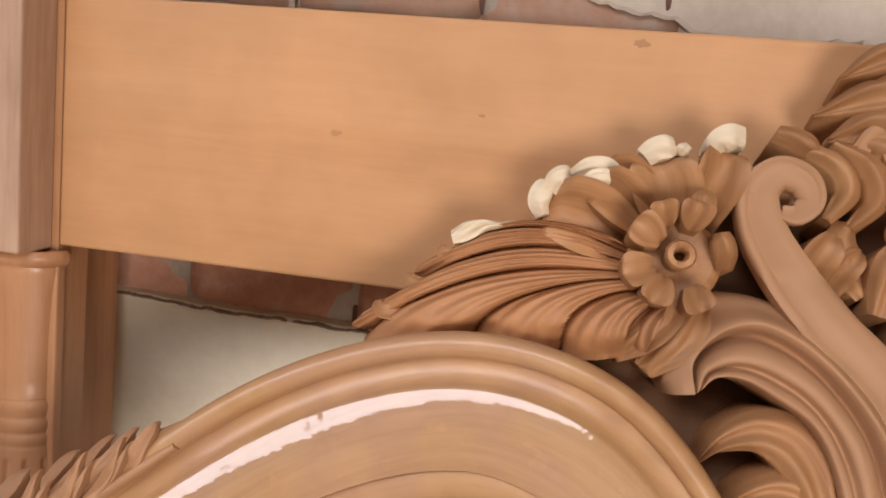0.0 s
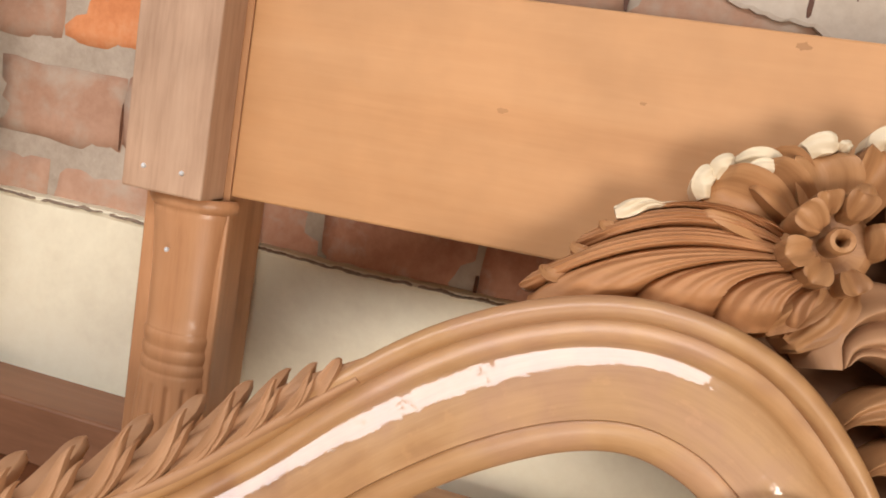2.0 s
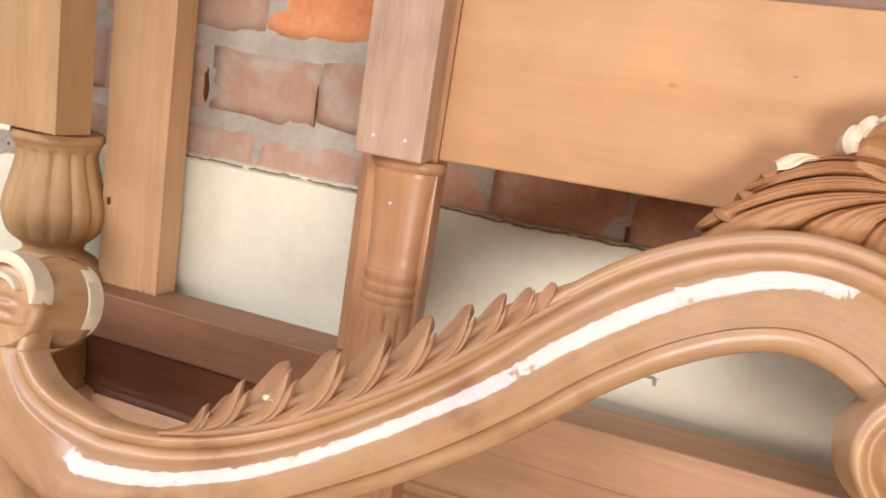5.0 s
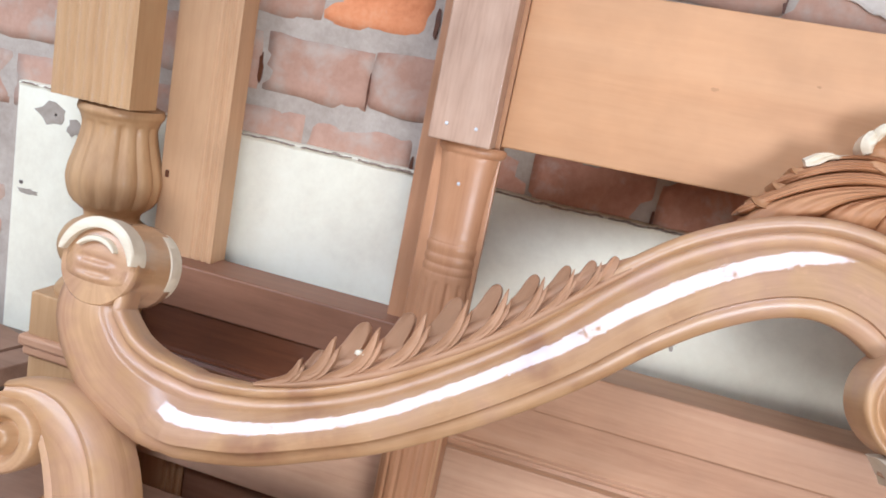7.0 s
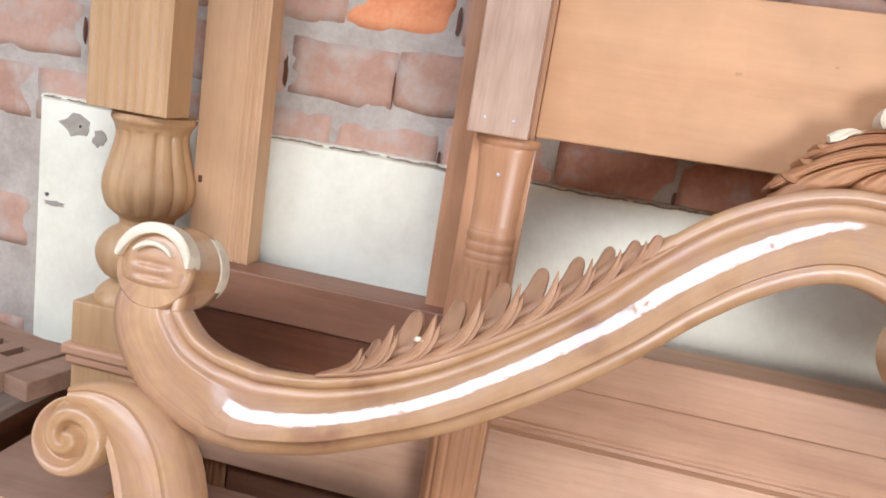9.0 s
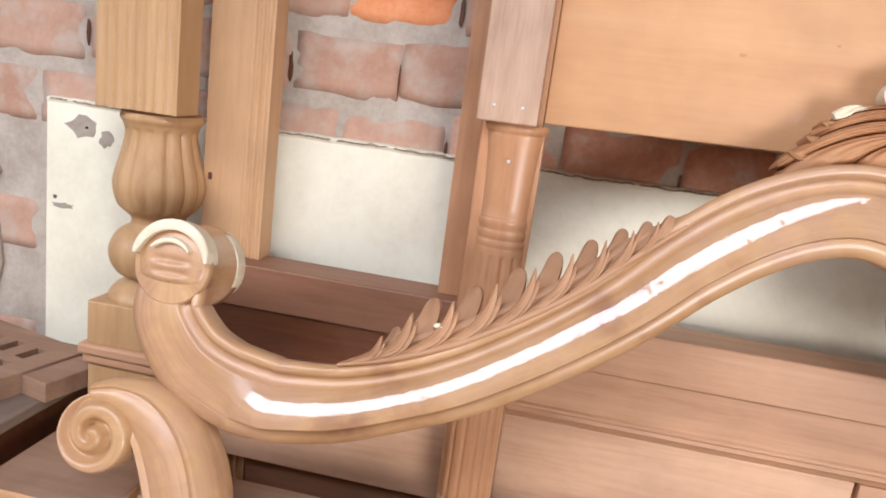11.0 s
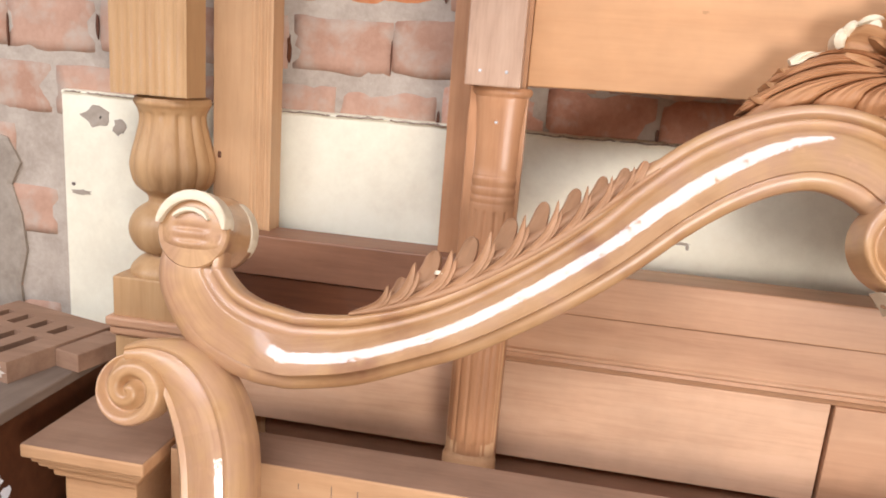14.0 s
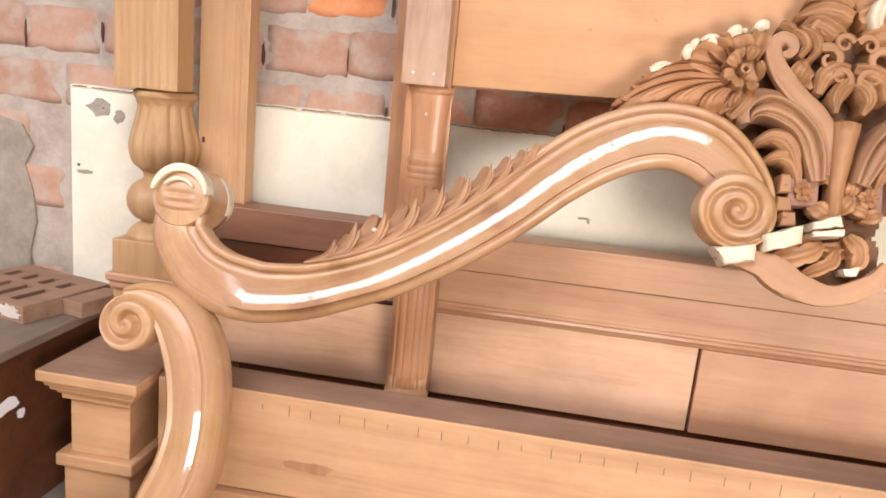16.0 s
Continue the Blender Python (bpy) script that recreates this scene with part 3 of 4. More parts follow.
def ribbon(bm, path, profile, back=-0.05, steps=10, gloss=None):
    """Sweeps a moulded profile along a path of (u, v, half width, lift, skew) in the plane of the back; a profile may depend on the skew."""
    c = spline([p if len(p) > 4 else (*p, 0.0) for p in path], steps)
    tan = np.gradient(c[:, :2], axis=0)
    tan /= np.linalg.norm(tan, axis=1)[:, None]
    rows = []
    for (u, v, w, lift, skew), (tu, tv) in zip(c, tan):
        k = w / 0.065
        prof = profile(skew) if callable(profile) else profile
        row = [PLACE(u - tv * w * a, v + tu * w * a, lift + h * min(k, 1.15)) for a, h in prof]
        row += [PLACE(u - tv * w * a, v + tu * w * a, lift + back * min(k, 1.15)) for a in (0.97, 0.3, -0.3, -0.97)]
        rows.append(row)
    grid_mesh(bm, rows, closed=True, caps=True)
    if gloss:
        n = len(rows[0])
        bm.faces.ensure_lookup_table()
        for f in range(len(bm.faces) - 2):
            bm.faces[f].material_index = 0 if gloss[0] <= f % n < gloss[1] and gloss[2] + 0.3 * (f % n - gloss[0]) <= f // n < gloss[3] else 1
    return bm


def rail_profile(peak):
    """From the lower edge to the upper edge: lower band, broad belly with its crest at peak, hollow, edge bead."""
    bend = 11.5 + 2.0 * peak - 3.2 * math.exp(-((peak / 0.15) ** 2))
    peak -= 0.10
    flat = peak - 0.10

    def height(a):
        near = max(a, flat)
        return -0.013 + bend / 2 * ((0.36 - peak) ** 2 - (near - peak) ** 2 - 2 * (near - peak) * (a - near)) * 0.065**2

    belly = [(a, height(a)) for a in (-0.58 + 0.94 * k / 24 for k in range(25))]
    low = min(belly[0][1] - 0.0045, -0.010)
    out = [(-1.0, -0.040), (-1.0, low - 0.013), (-0.965, low - 0.008), (-0.80, low - 0.002), (-0.66, low), (-0.60, low - 0.001)]
    return out + belly + [(0.40, -0.0165), (0.48, -0.020), (0.60, -0.022), (0.685, -0.0215), (0.70, -0.0135), (0.73, -0.0095), (0.80, -0.0065), (0.89, -0.0065), (0.96, -0.010), (1.0, -0.016), (1.0, -0.03)]


rail_path = [(-1.163, 0.288, 0.064, -0.016, -0.2), (-1.162, 0.257, 0.067, -0.002, 0.0), (-1.153, 0.208, 0.071, 0.006, 0.2), (-1.104, 0.147, 0.076, 0.004, 0.3), (-1.045, 0.117, 0.076, 0.001, 0.2), (-0.995, 0.106, 0.076, 0, -0.25), (-0.96, 0.103, 0.074, 0, -0.5), (-0.93, 0.102, 0.072, 0, -0.56), (-0.829, 0.117, 0.066, 0, -0.56),
             (-0.73, 0.149, 0.060, 0, -0.52), (-0.635, 0.190, 0.060, 0, -0.45), (-0.545, 0.243, 0.061, 0, -0.36), (-0.455, 0.305, 0.063, 0, -0.31), (-0.368, 0.376, 0.066, 0, -0.31), (-0.287, 0.453, 0.070, 0, -0.25),
             (-0.203, 0.517, 0.073, 0, -0.16), (-0.115, 0.560, 0.073, 0, -0.06), (-0.035, 0.574, 0.073, 0, 0.04), (0.040, 0.556, 0.073, 0, 0.05), (0.102, 0.508, 0.066, -0.002, 0.06), (0.145, 0.462, 0.050, -0.006, 0.0), (0.160, 0.415, 0.036, -0.012, 0.0)]
part("crest_rail", ribbon(bmesh.new(), rail_path, rail_profile, -0.055, 10, (6, 31, 50, 210)), (M_RAIL, M_EDGE), sofa, "glossy varnished S-curved top rail with moulded edges", smooth=50)


def volute(bm, cu, cv, radius, lift, turns=2.4, start=0.0, hand=1, depth=0.012, thick=0.06, rings=44, spokes=96):
    """A carved spiral on a thick disc."""
    rows = []
    for i in range(rings + 1):
        r = radius * i / rings
        row = []
        for k in range(spokes):
            a = 2 * math.pi * k / spokes
            phase = turns * (r / radius) ** 0.85 - hand * (a - start) / (2 * math.pi)
            f = phase - math.floor(phase)
            h = -depth * math.exp(-(((f - 0.5) / 0.19) ** 2)) * min(1, r / (radius * 0.22)) + 0.006 * (1 - (r / radius) ** 2)
            if r > radius * 0.93:
                h -= 0.006 * ((r / radius - 0.93) / 0.07) ** 2
            row.append(S(cu + r * math.cos(a), cv + r * math.sin(a), lift + h))
        rows.append(row)
    last = [S(cu + radius * math.cos(2 * math.pi * k / spokes), cv + radius * math.sin(2 * math.pi * k / spokes), lift - thick) for k in range(spokes)]
    rows.append(last)
    grid_mesh(bm, rows[1:], closed=True)
    bm.verts.ensure_lookup_table()
    bm.faces.new([bm.verts[k] for k in range(spokes)])
    bm.faces.new([bm.verts[-1 - k] for k in range(spokes)])
    return bm


part("rail_volute", volute(bmesh.new(), 0.114, 0.420, 0.084, 0.012, 2.4, radians(70), 1, 0.015, 0.085), M_EDGE, sofa, "spiral volute at the rail's end", smooth=60)


def tube_n(bm, cu, cv, stations, spokes=64):
    """A roll whose axis comes out of the plane: rows of (radius, n)."""
    rows = [[PLACE(cu + r * math.cos(2 * math.pi * k / spokes), cv + r * math.sin(2 * math.pi * k / spokes), n) for k in range(spokes)] for r, n in stations]
    grid_mesh(bm, rows, closed=True, caps=True)
    return bm


RU, RV = -1.158, 0.304
part("end_roll", tube_n(bmesh.new(), RU, RV, [(0.070, -0.135), (0.078, -0.128), (0.078, -0.105), (0.072, -0.08), (0.069, -0.04), (0.072, -0.02), (0.073, -0.010), (0.070, -0.006), (0.03, -0.004)]), M_RAIL, sofa, "rolled end of the rail", smooth=50)


face = bmesh.new()
rows = []
for i in range(1, 21):
    r = 0.066 * i / 20
    ring = []
    for k in range(56):
        du, dv = r * math.cos(2 * math.pi * k / 56), r * math.sin(2 * math.pi * k / 56)
        gouge = math.exp(-(((dv - 0.006) / 0.006) ** 2)) + math.exp(-(((dv + 0.016) / 0.006) ** 2))
        ring.append(S(RU + du, RV + dv, -0.010 - 0.016 * min(1.0, max(0.0, (-dv - 0.026) / 0.022)) + 0.015 * (1 - (i / 20) ** 2) ** 0.6 - 0.007 * gouge * max(0.0, 1 - (abs(du) / 0.042) ** 2)))
    rows.append(ring)
grid_mesh(face, rows, closed=True, caps=True)
part("roll_face", face, M_EDGE, sofa, "carved face of the rolled end", smooth=60)


def arc_band(bm, cu, cv, r0, r1, a0, a1, n0, n1, count=28):
    rows = []
    for k in range(count + 1):
        a = radians(a0 + (a1 - a0) * k / count)
        e = math.sin(math.pi * k / count) ** 0.25 if 0 < k < count else 0.35
        m, h = (r0 + r1) / 2, (r1 - r0) / 2 * e
        row = []
        for rr, nn in ((m - h, n0), (m - h, n1 - 0.002), (m - h * 0.6, n1), (m + h * 0.6, n1), (m + h, n1 - 0.003), (m + h, n0)):
            row.append(S(cu + rr * math.cos(a), cv + rr * math.sin(a), nn))
        rows.append(row)
    grid_mesh(bm, rows, closed=True, caps=True)
    return bm


part("pale_patch", arc_band(bmesh.new(), RU, RV, 0.059, 0.078, 8, 172, -0.03, 0.010), M_PATCH, sofa, "pale glued-on piece of unvarnished wood", smooth=40)
part("pale_patch", arc_band(bmesh.new(), RU, RV - 0.004, 0.040, 0.050, 38, 142, -0.01, 0.013), M_PATCH, sofa, "pale glued-on piece of unvarnished wood", smooth=40)

part("pale_patch", arc_band(bmesh.new(), RU, RV, 0.066, 0.0795, -35, 70, -0.137, -0.102), M_PATCH, sofa, "pale glued-on piece of unvarnished wood", smooth=40)

# side post with its scroll
POST_PROFILE = [(-1.0, -0.03), (-0.97, -0.010), (-0.85, 0.0), (-0.72, -0.004)]
POST_PROFILE += [(-0.70 + 1.0 * k / 14, -0.005 + 0.012 * (1 - (2 * k / 14 - 1) ** 2)) for k in range(15)]
POST_PROFILE += [(0.34, -0.006), (0.42, 0.004), (0.55, 0.006), (0.70, -0.002), (0.88, -0.018), (1.0, -0.04)]
post_path = [(-1.262, 0.055, 0.016, 0.0), (-1.215, 0.060, 0.030, 0.0), (-1.160, 0.042, 0.052, 0.0), (-1.110, -0.008, 0.066, 0.0), (-1.073, -0.085, 0.070, 0.0), (-1.053, -0.170, 0.069, 0.002), (-1.046, -0.250, 0.069, 0.006),
             (-1.055, -0.340, 0.073, 0.012), (-1.085, -0.430, 0.072, 0.02), (-1.11, -0.53, 0.07, 0.03), (-1.115, -0.602, 0.07, 0.035)]
part("side_post", ribbon(bmesh.new(), [(u, v, w, l) for u, v, w, l in post_path][::-1], [(-a, h) for a, h in POST_PROFILE][::-1], -0.075, 10, (5, 20, 0, 62)), (M_RAIL, M_EDGE), sofa, "glossy curved side post", smooth=50)
part("post_volute", volute(bmesh.new(), -1.240, -0.012, 0.069, 0.012, 1.6, radians(100), -1, 0.021, 0.06), M_EDGE, sofa, "spiral scroll at the post's head", smooth=60)


def leaf(bm, path, ribs=3, rib_depth=0.006, cup=0.012, thick=0.014, lobes=0, lobe_depth=0.25, steps=8, across=14, side=0, curl=0.0, tilt=0.0, rough=0.0016):
    """A carved leaf along a path of (u, v, n, half width), with ribs and a lobed edge; side -1 or 1 lobes one edge only."""
    c = spline(path, steps)
    tan = np.gradient(c[:, :2], axis=0)
    tan /= np.maximum(np.linalg.norm(tan, axis=1), 1e-6)[:, None]
    front, behind = [], []
    last = len(c) - 1
    for i, ((u, v, n, w), (tu, tv)) in enumerate(zip(c, tan)):
        s = i / last
        notch = abs(math.sin(math.pi * lobes * s)) if lobes else 1
        row, brow = [], []
        for j in range(across + 1):
            a = -1 + 2 * j / across
            ww = w
            if lobes and (side == 0 or side * a > 0):
                ww = w * (1 - lobe_depth * abs(a) * (1 - notch**0.6))
            h = cup * (1 - a * a) * (w / 0.04) ** 0.5
            h -= rib_depth * (0.5 + 0.5 * math.cos(2 * math.pi * ribs * (a * 0.5 + 0.5))) * min(1, 4 * (1 - s) + 0.25)
            h += curl * s * s + tilt * a + rough * noise.noise((u * 55 + a * 2, v * 55, n * 40))
            ww *= 1 + 14 * rough * noise.noise((u * 38, v * 38, 3.0 + math.copysign(2.0, a)))
            pu, pv = u - tv * ww * a, v + tu * ww * a
            row.append(PLACE(pu, pv, n + h))
            brow.append(PLACE(pu, pv, n - thick))
        front.append(row)
        behind.append(brow)
    rows = [f + b[::-1] for f, b in zip(front, behind)]
    grid_mesh(bm, rows, closed=True, caps=True)
    return bm


def petal(bm, u, v, n, length, width, angle, cup=0.02, lift=0.02, thick=0.012):
    """A cupped petal that springs from a flower's heart."""
    a = radians(angle)
    du, dv = math.cos(a), math.sin(a)
    path = [(u + du * length * s, v + dv * length * s, n + lift * math.sin(s * 1.8), width * w) for s, w in ((0.12, 0.45), (0.35, 0.8), (0.65, 1.0), (0.86, 0.95), (0.97, 0.66), (1.03, 0.25))]
    return leaf(bm, path, 1, -0.010, cup, thick, 0, 0, 4, 10)


def blob_leaf(name, path, mat=None, label="", **kw):
    return part(name, leaf(bmesh.new(), path, **kw), mat or M_CARVE, sofa, label, smooth=55)


# leaf tufts that climb the rail's upper edge: tall lobes with smaller ones between
EDGE_U, EDGE_V = (-0.90, -0.836, -0.736, -0.64, -0.549, -0.46, -0.375, -0.292), (0.172, 0.178, 0.205, 0.246, 0.300, 0.362, 0.438, 0.515)
tufts = [(-0.742, 0.268, 0.7), (-0.689, 0.330, 1.0), (-0.624, 0.363, 1.0), (-0.558, 0.404, 1.0), (-0.503, 0.439, 0.92), (-0.450, 0.467, 0.84), (-0.405, 0.491, 0.74), (-0.368, 0.507, 0.64), (-0.335, 0.520, 0.55)]


def bezier(a, b, c, t):
    return tuple((1 - t) ** 2 * p + 2 * t * (1 - t) * q + t * t * r for p, q, r in zip(a, b, c))


# strands of one tuft: stations (across, up, half width), how far it curls back, its lift
TONGUE = ([(-0.95, 0.03, 0.08), (-0.35, 0.10, 0.18), (0.18, 0.20, 0.27), (0.50, 0.38, 0.28), (0.66, 0.60, 0.245), (0.73, 0.79, 0.215), (0.755, 0.89, 0.175), (0.765, 0.96, 0.115), (0.77, 1.0, 0.03)], 0.85, -0.006)
CUSP = ([(-1.10, 0.07, 0.05), (-0.50, 0.12, 0.105), (-0.06, 0.21, 0.135), (0.15, 0.36, 0.125), (0.235, 0.50, 0.095), (0.265, 0.60, 0.065), (0.275, 0.655, 0.04), (0.28, 0.68, 0.012)], 0.20, 0.004)
FOLD = ([(-0.80, 0.04, 0.04), (-0.20, 0.10, 0.075), (0.18, 0.20, 0.085), (0.35, 0.36, 0.070), (0.40, 0.49, 0.040), (0.41, 0.54, 0.012)], 0.35, -0.001)


def strand(kind, u1, v1, k, seed):
    """One strand of the climbing leaf: it hugs the rail, then sweeps up to its tip with a ridge along its outer side."""
    stations, curl, lift = kind
    edge = lambda x: float(np.interp(x, EDGE_U, EDGE_V))
    rise = (v1 - edge(u1)) * 0.92
    c = spline(stations, 6)
    pts = []
    for i, (x, y, w) in enumerate(c):
        t = i / (len(c) - 1)
        u = u1 + (x - 0.70) * 0.070 * k
        pts.append((u, edge(u) + (edge(u1) - edge(u)) * t * t + 0.004 + y * rise))
    pts = np.array(pts)
    tan = np.gradient(pts, axis=0)
    tan /= np.linalg.norm(tan, axis=1)[:, None]
    section = ((-1.0, -0.012), (-0.92, -0.002), (-0.74, 0.0045), (-0.52, 0.002), (-0.2, -0.004), (0.2, -0.005), (0.6, -0.002), (0.86, -0.003), (1.0, -0.012))
    rows = []
    for i, ((u, v), (tu, tv)) in enumerate(zip(pts, tan)):
        t = i / (len(pts) - 1)
        w = max(0.002, c[i][2]) * 0.070 * k
        rel = min(1.0, w / 0.011)
        n0 = -0.014 + 0.018 * math.sin(math.pi / 2 * min(1, t * 1.6)) + lift * k - 0.010 * k * max(0.0, t - 0.72) ** 2 / 0.078
        flat = lambda a: (u + tv * w * a, v - tu * w * a)
        front = [tuft_place(*flat(a), n0 + h * rel + 0.0010 * noise.noise((u * 70 + a, v * 70, seed)), curl) for a, h in section]
        back = [tuft_place(*flat(a), n0 - (0.040 * (1 - t) + 0.011) * max(0.5, rel), curl) for a in (0.9, 0.3, -0.3, -0.9)]
        rows.append(front + back)
    return grid_mesh(bm := bmesh.new(), rows, closed=True, caps=True) and bm


for seed, (u1, v1, k) in enumerate(tufts):
    for kind in (TONGUE, CUSP, FOLD):
        part("leaf_tuft", strand(kind, u1, v1, k, seed), M_TUFT, sofa, smooth=60)
blob_leaf("pale_chip", [(-0.680, 0.279, 0.003, 0.001), (-0.676, 0.281, 0.006, 0.004), (-0.670, 0.282, 0.006, 0.003), (-0.665, 0.280, 0.003, 0.001)], M_PATCH, "small pale spot on the leaf tuft", ribs=1, rib_depth=0.0, cup=0.003, thick=0.02, across=8)
# flowing ridges of the tufts' bed along the edge
for off, w, n in ((0.004, 0.0085, -0.007), (0.017, 0.007, -0.013), (0.030, 0.013, -0.018)):
    bed = [(-0.84 + off * 2, 0.184 + off * 0.3, 0.003, n), (-0.74, 0.210 + off * 0.8, w * 0.8, n), (-0.64, 0.252 + off, w, n), (-0.549, 0.306 + off, w, n), (-0.46, 0.369 + off, w, n), (-0.375, 0.444 + off, w * 0.9, n), (-0.305, 0.505 + off * 0.7, 0.004, n)]
    part("leaf_bed", ribbon(bmesh.new(), bed, [(-1.0, -0.05), (-0.8, -0.01), (-0.35, 0.036), (0.15, 0.040), (0.7, 0.006), (1.0, -0.05)], -0.30), M_TUFT, sofa, smooth=60)

# leaf spray that fans out over the crown of the rail
PLACE = crest_place
fan_edge = spline([(0.005, 0.738), (-0.045, 0.737), (-0.090, 0.722), (-0.116, 0.698), (-0.140, 0.670), (-0.163, 0.644), (-0.182, 0.616), (-0.135, 0.612), (-0.085, 0.624), (-0.040, 0.628), (0.002, 0.628), (0.040, 0.634), (0.072, 0.636)], 44)
rows = []
for i, (eu, ev) in enumerate(fan_edge):
    q = i / (len(fan_edge) - 1)
    pu, pv = 0.060 + 0.028 * q, 0.722 - 0.030 * q
    top, under = [], []
    for j in range(31):
        t = j / 30
        phase = 7.6 * (q + 0.055 * math.sin(math.pi * t)) + 0.4 * math.sin(4.3 * q + 0.6)
        band = phase - math.floor(phase)
        lobe = math.sin(math.pi * min(1.0, band * 0.85 + 0.12)) ** 0.6
        reach = t * (1 - (0.20 - 0.08 * q) * (1 - lobe) * t)
        cu, cv = (pu + eu) / 2, (pv + ev) / 2 + 0.042 * math.sin(math.pi * q) ** 0.6
        u, v = bezier((pu, pv), (cu, cv), (eu, ev), reach)
        tuck = 0.030 * max(0.0, t - 0.80) / 0.20 * (0.4 + 0.6 * (1 - lobe))
        h = 0.002 + 0.006 * q + 0.022 * math.sin(math.pi * min(1, t * 1.05)) ** 0.8 - (0.012 + 0.014 * q) * (1 - band) ** 1.6 * min(1, t * 2.0) + 0.004 * math.sin(math.pi * band) + 0.0016 * math.sin(26 * phase) * min(1, t * 2) - tuck
        h += 0.0015 * noise.noise((u * 70, v * 70, 1.0))
        top.append(PLACE(u, v, h))
        under.append(PLACE(u, v, -0.06))
    rows.append(top + under[::-1])
part("leaf_spray", grid_mesh(fan := bmesh.new(), rows, closed=True, caps=True) and fan, M_FAN, sofa, "fan of ribbed leaf lobes over the rail's crown", smooth=60)
for a, b, c, w, n in (((0.098, 0.700), (0.078, 0.672), (0.050, 0.642), 0.017, 0.006), ((0.112, 0.692), (0.100, 0.664), (0.078, 0.632), 0.016, 0.004)):
    blob_leaf("spray_leaf", [(*a, n, w * 0.6), ((a[0] + b[0]) / 2, (a[1] + b[1]) / 2 + 0.004, n + 0.006, w), (*b, n + 0.004, w * 1.1), ((b[0] + c[0]) / 2, (b[1] + c[1]) / 2, n - 0.004, w), (*c, n - 0.02, w * 0.6)], ribs=2, rib_depth=-0.007, cup=0.004, thick=0.07)
for u, v in ((-0.104, 0.702), (-0.126, 0.675), (-0.150, 0.648)):
    blob_leaf("spray_curl", [(u + 0.030, v + 0.001, -0.010, 0.004), (u + 0.018, v - 0.001, -0.003, 0.006), (u + 0.006, v - 0.001, 0.000, 0.006), (u - 0.001, v + 0.003, -0.004, 0.005), (u - 0.003, v + 0.008, -0.012, 0.003)], ribs=1, rib_depth=-0.004, cup=0.004, thick=0.05, across=10)
blob_leaf("spray_tip", [(-0.012, 0.734, 0.008, 0.0015), (-0.039, 0.735, 0.010, 0.0025), (-0.058, 0.731, 0.012, 0.0025), (-0.070, 0.729, 0.013, 0.005), (-0.084, 0.722, 0.013, 0.008), (-0.097, 0.716, 0.006, 0.006)], M_PATCH, "pale unvarnished leaf tip", ribs=1, rib_depth=0.002, cup=0.004, thick=0.010, rough=0.004)

# large flower: heart, small cupped petals round it, broad outer petals with pale tips
FU, FV = 0.092, 0.726
PLACE = flower_place
flower = part("flower", tube_n(bmesh.new(), FU, FV, [(0.010, -0.03), (0.0112, 0.016), (0.0122, 0.026), (0.0104, 0.031), (0.0062, 0.030), (0.0046, 0.024), (0.0038, 0.006), (0.0015, 0.005)], 24), M_CARVE, sofa, "ring-shaped flower heart with cupped petals", smooth=50)

part("flower_base", tube_n(bmesh.new(), FU, FV, [(0.044, -0.09), (0.038, -0.012), (0.030, -0.006), (0.018, -0.010), (0.008, -0.008)], 28), M_CARVE, flower, smooth=60)


def petal_part(u, v, n, ln, wd, ang, mat=None, cup=0.02, lift=0.02, thick=0.014):
    return part("petal", petal(bmesh.new(), u, v, n, ln, wd, ang, cup, lift, thick), mat or M_CARVE, flower, "pale unvarnished petal tip" if mat else "", smooth=55)


for u, v, r, ang, n in ((0.066, 0.742, 0.017, 150, 0.008), (0.062, 0.712, 0.016, 205, 0.006), (0.080, 0.698, 0.015, 250, 0.004), (0.101, 0.760, 0.015, 80, 0.008), (0.110, 0.695, 0.014, 300, -0.002), (0.078, 0.760, 0.013, 110, 0.002)):
    a = radians(ang)
    petal_part(u - r * math.cos(a), v - r * math.sin(a), n, r * 1.75, r * 0.86, ang, None, 0.006, 0.014, 0.05)
for path in ([(0.131, 0.722, -0.004, 0.007), (0.129, 0.733, 0.010, 0.009), (0.126, 0.744, 0.013, 0.009), (0.124, 0.751, 0.008, 0.007)], [(0.102, 0.756, -0.004, 0.008), (0.106, 0.766, 0.008, 0.011), (0.110, 0.778, 0.006, 0.010), (0.112, 0.786, -0.002, 0.006)]):
    blob_leaf("petal", path, ribs=1, rib_depth=0.003, thick=0.05).parent = flower
PLACE = crest_place
for path in ([(0.055, 0.730, -0.010, 0.020), (0.025, 0.742, 0.010, 0.030), (-0.002, 0.750, 0.012, 0.030), (-0.018, 0.756, 0.002, 0.024)], [(0.066, 0.748, -0.004, 0.016), (0.045, 0.760, 0.016, 0.021), (0.030, 0.770, 0.016, 0.021), (0.018, 0.777, 0.004, 0.017)],
             [(0.083, 0.752, -0.008, 0.022), (0.076, 0.776, 0.008, 0.028), (0.070, 0.794, 0.006, 0.027), (0.067, 0.806, -0.004, 0.020)], [(0.106, 0.758, -0.012, 0.014), (0.114, 0.785, 0.006, 0.019), (0.119, 0.805, 0.006, 0.019), (0.123, 0.820, -0.004, 0.015)],
             [(0.060, 0.760, -0.02, 0.02), (0.042, 0.782, -0.006, 0.024), (0.030, 0.790, -0.010, 0.020), (0.020, 0.796, -0.02, 0.010)]):
    blob_leaf("petal", path, ribs=1, rib_depth=-0.016, cup=-0.002, thick=0.075, across=14).parent = flower
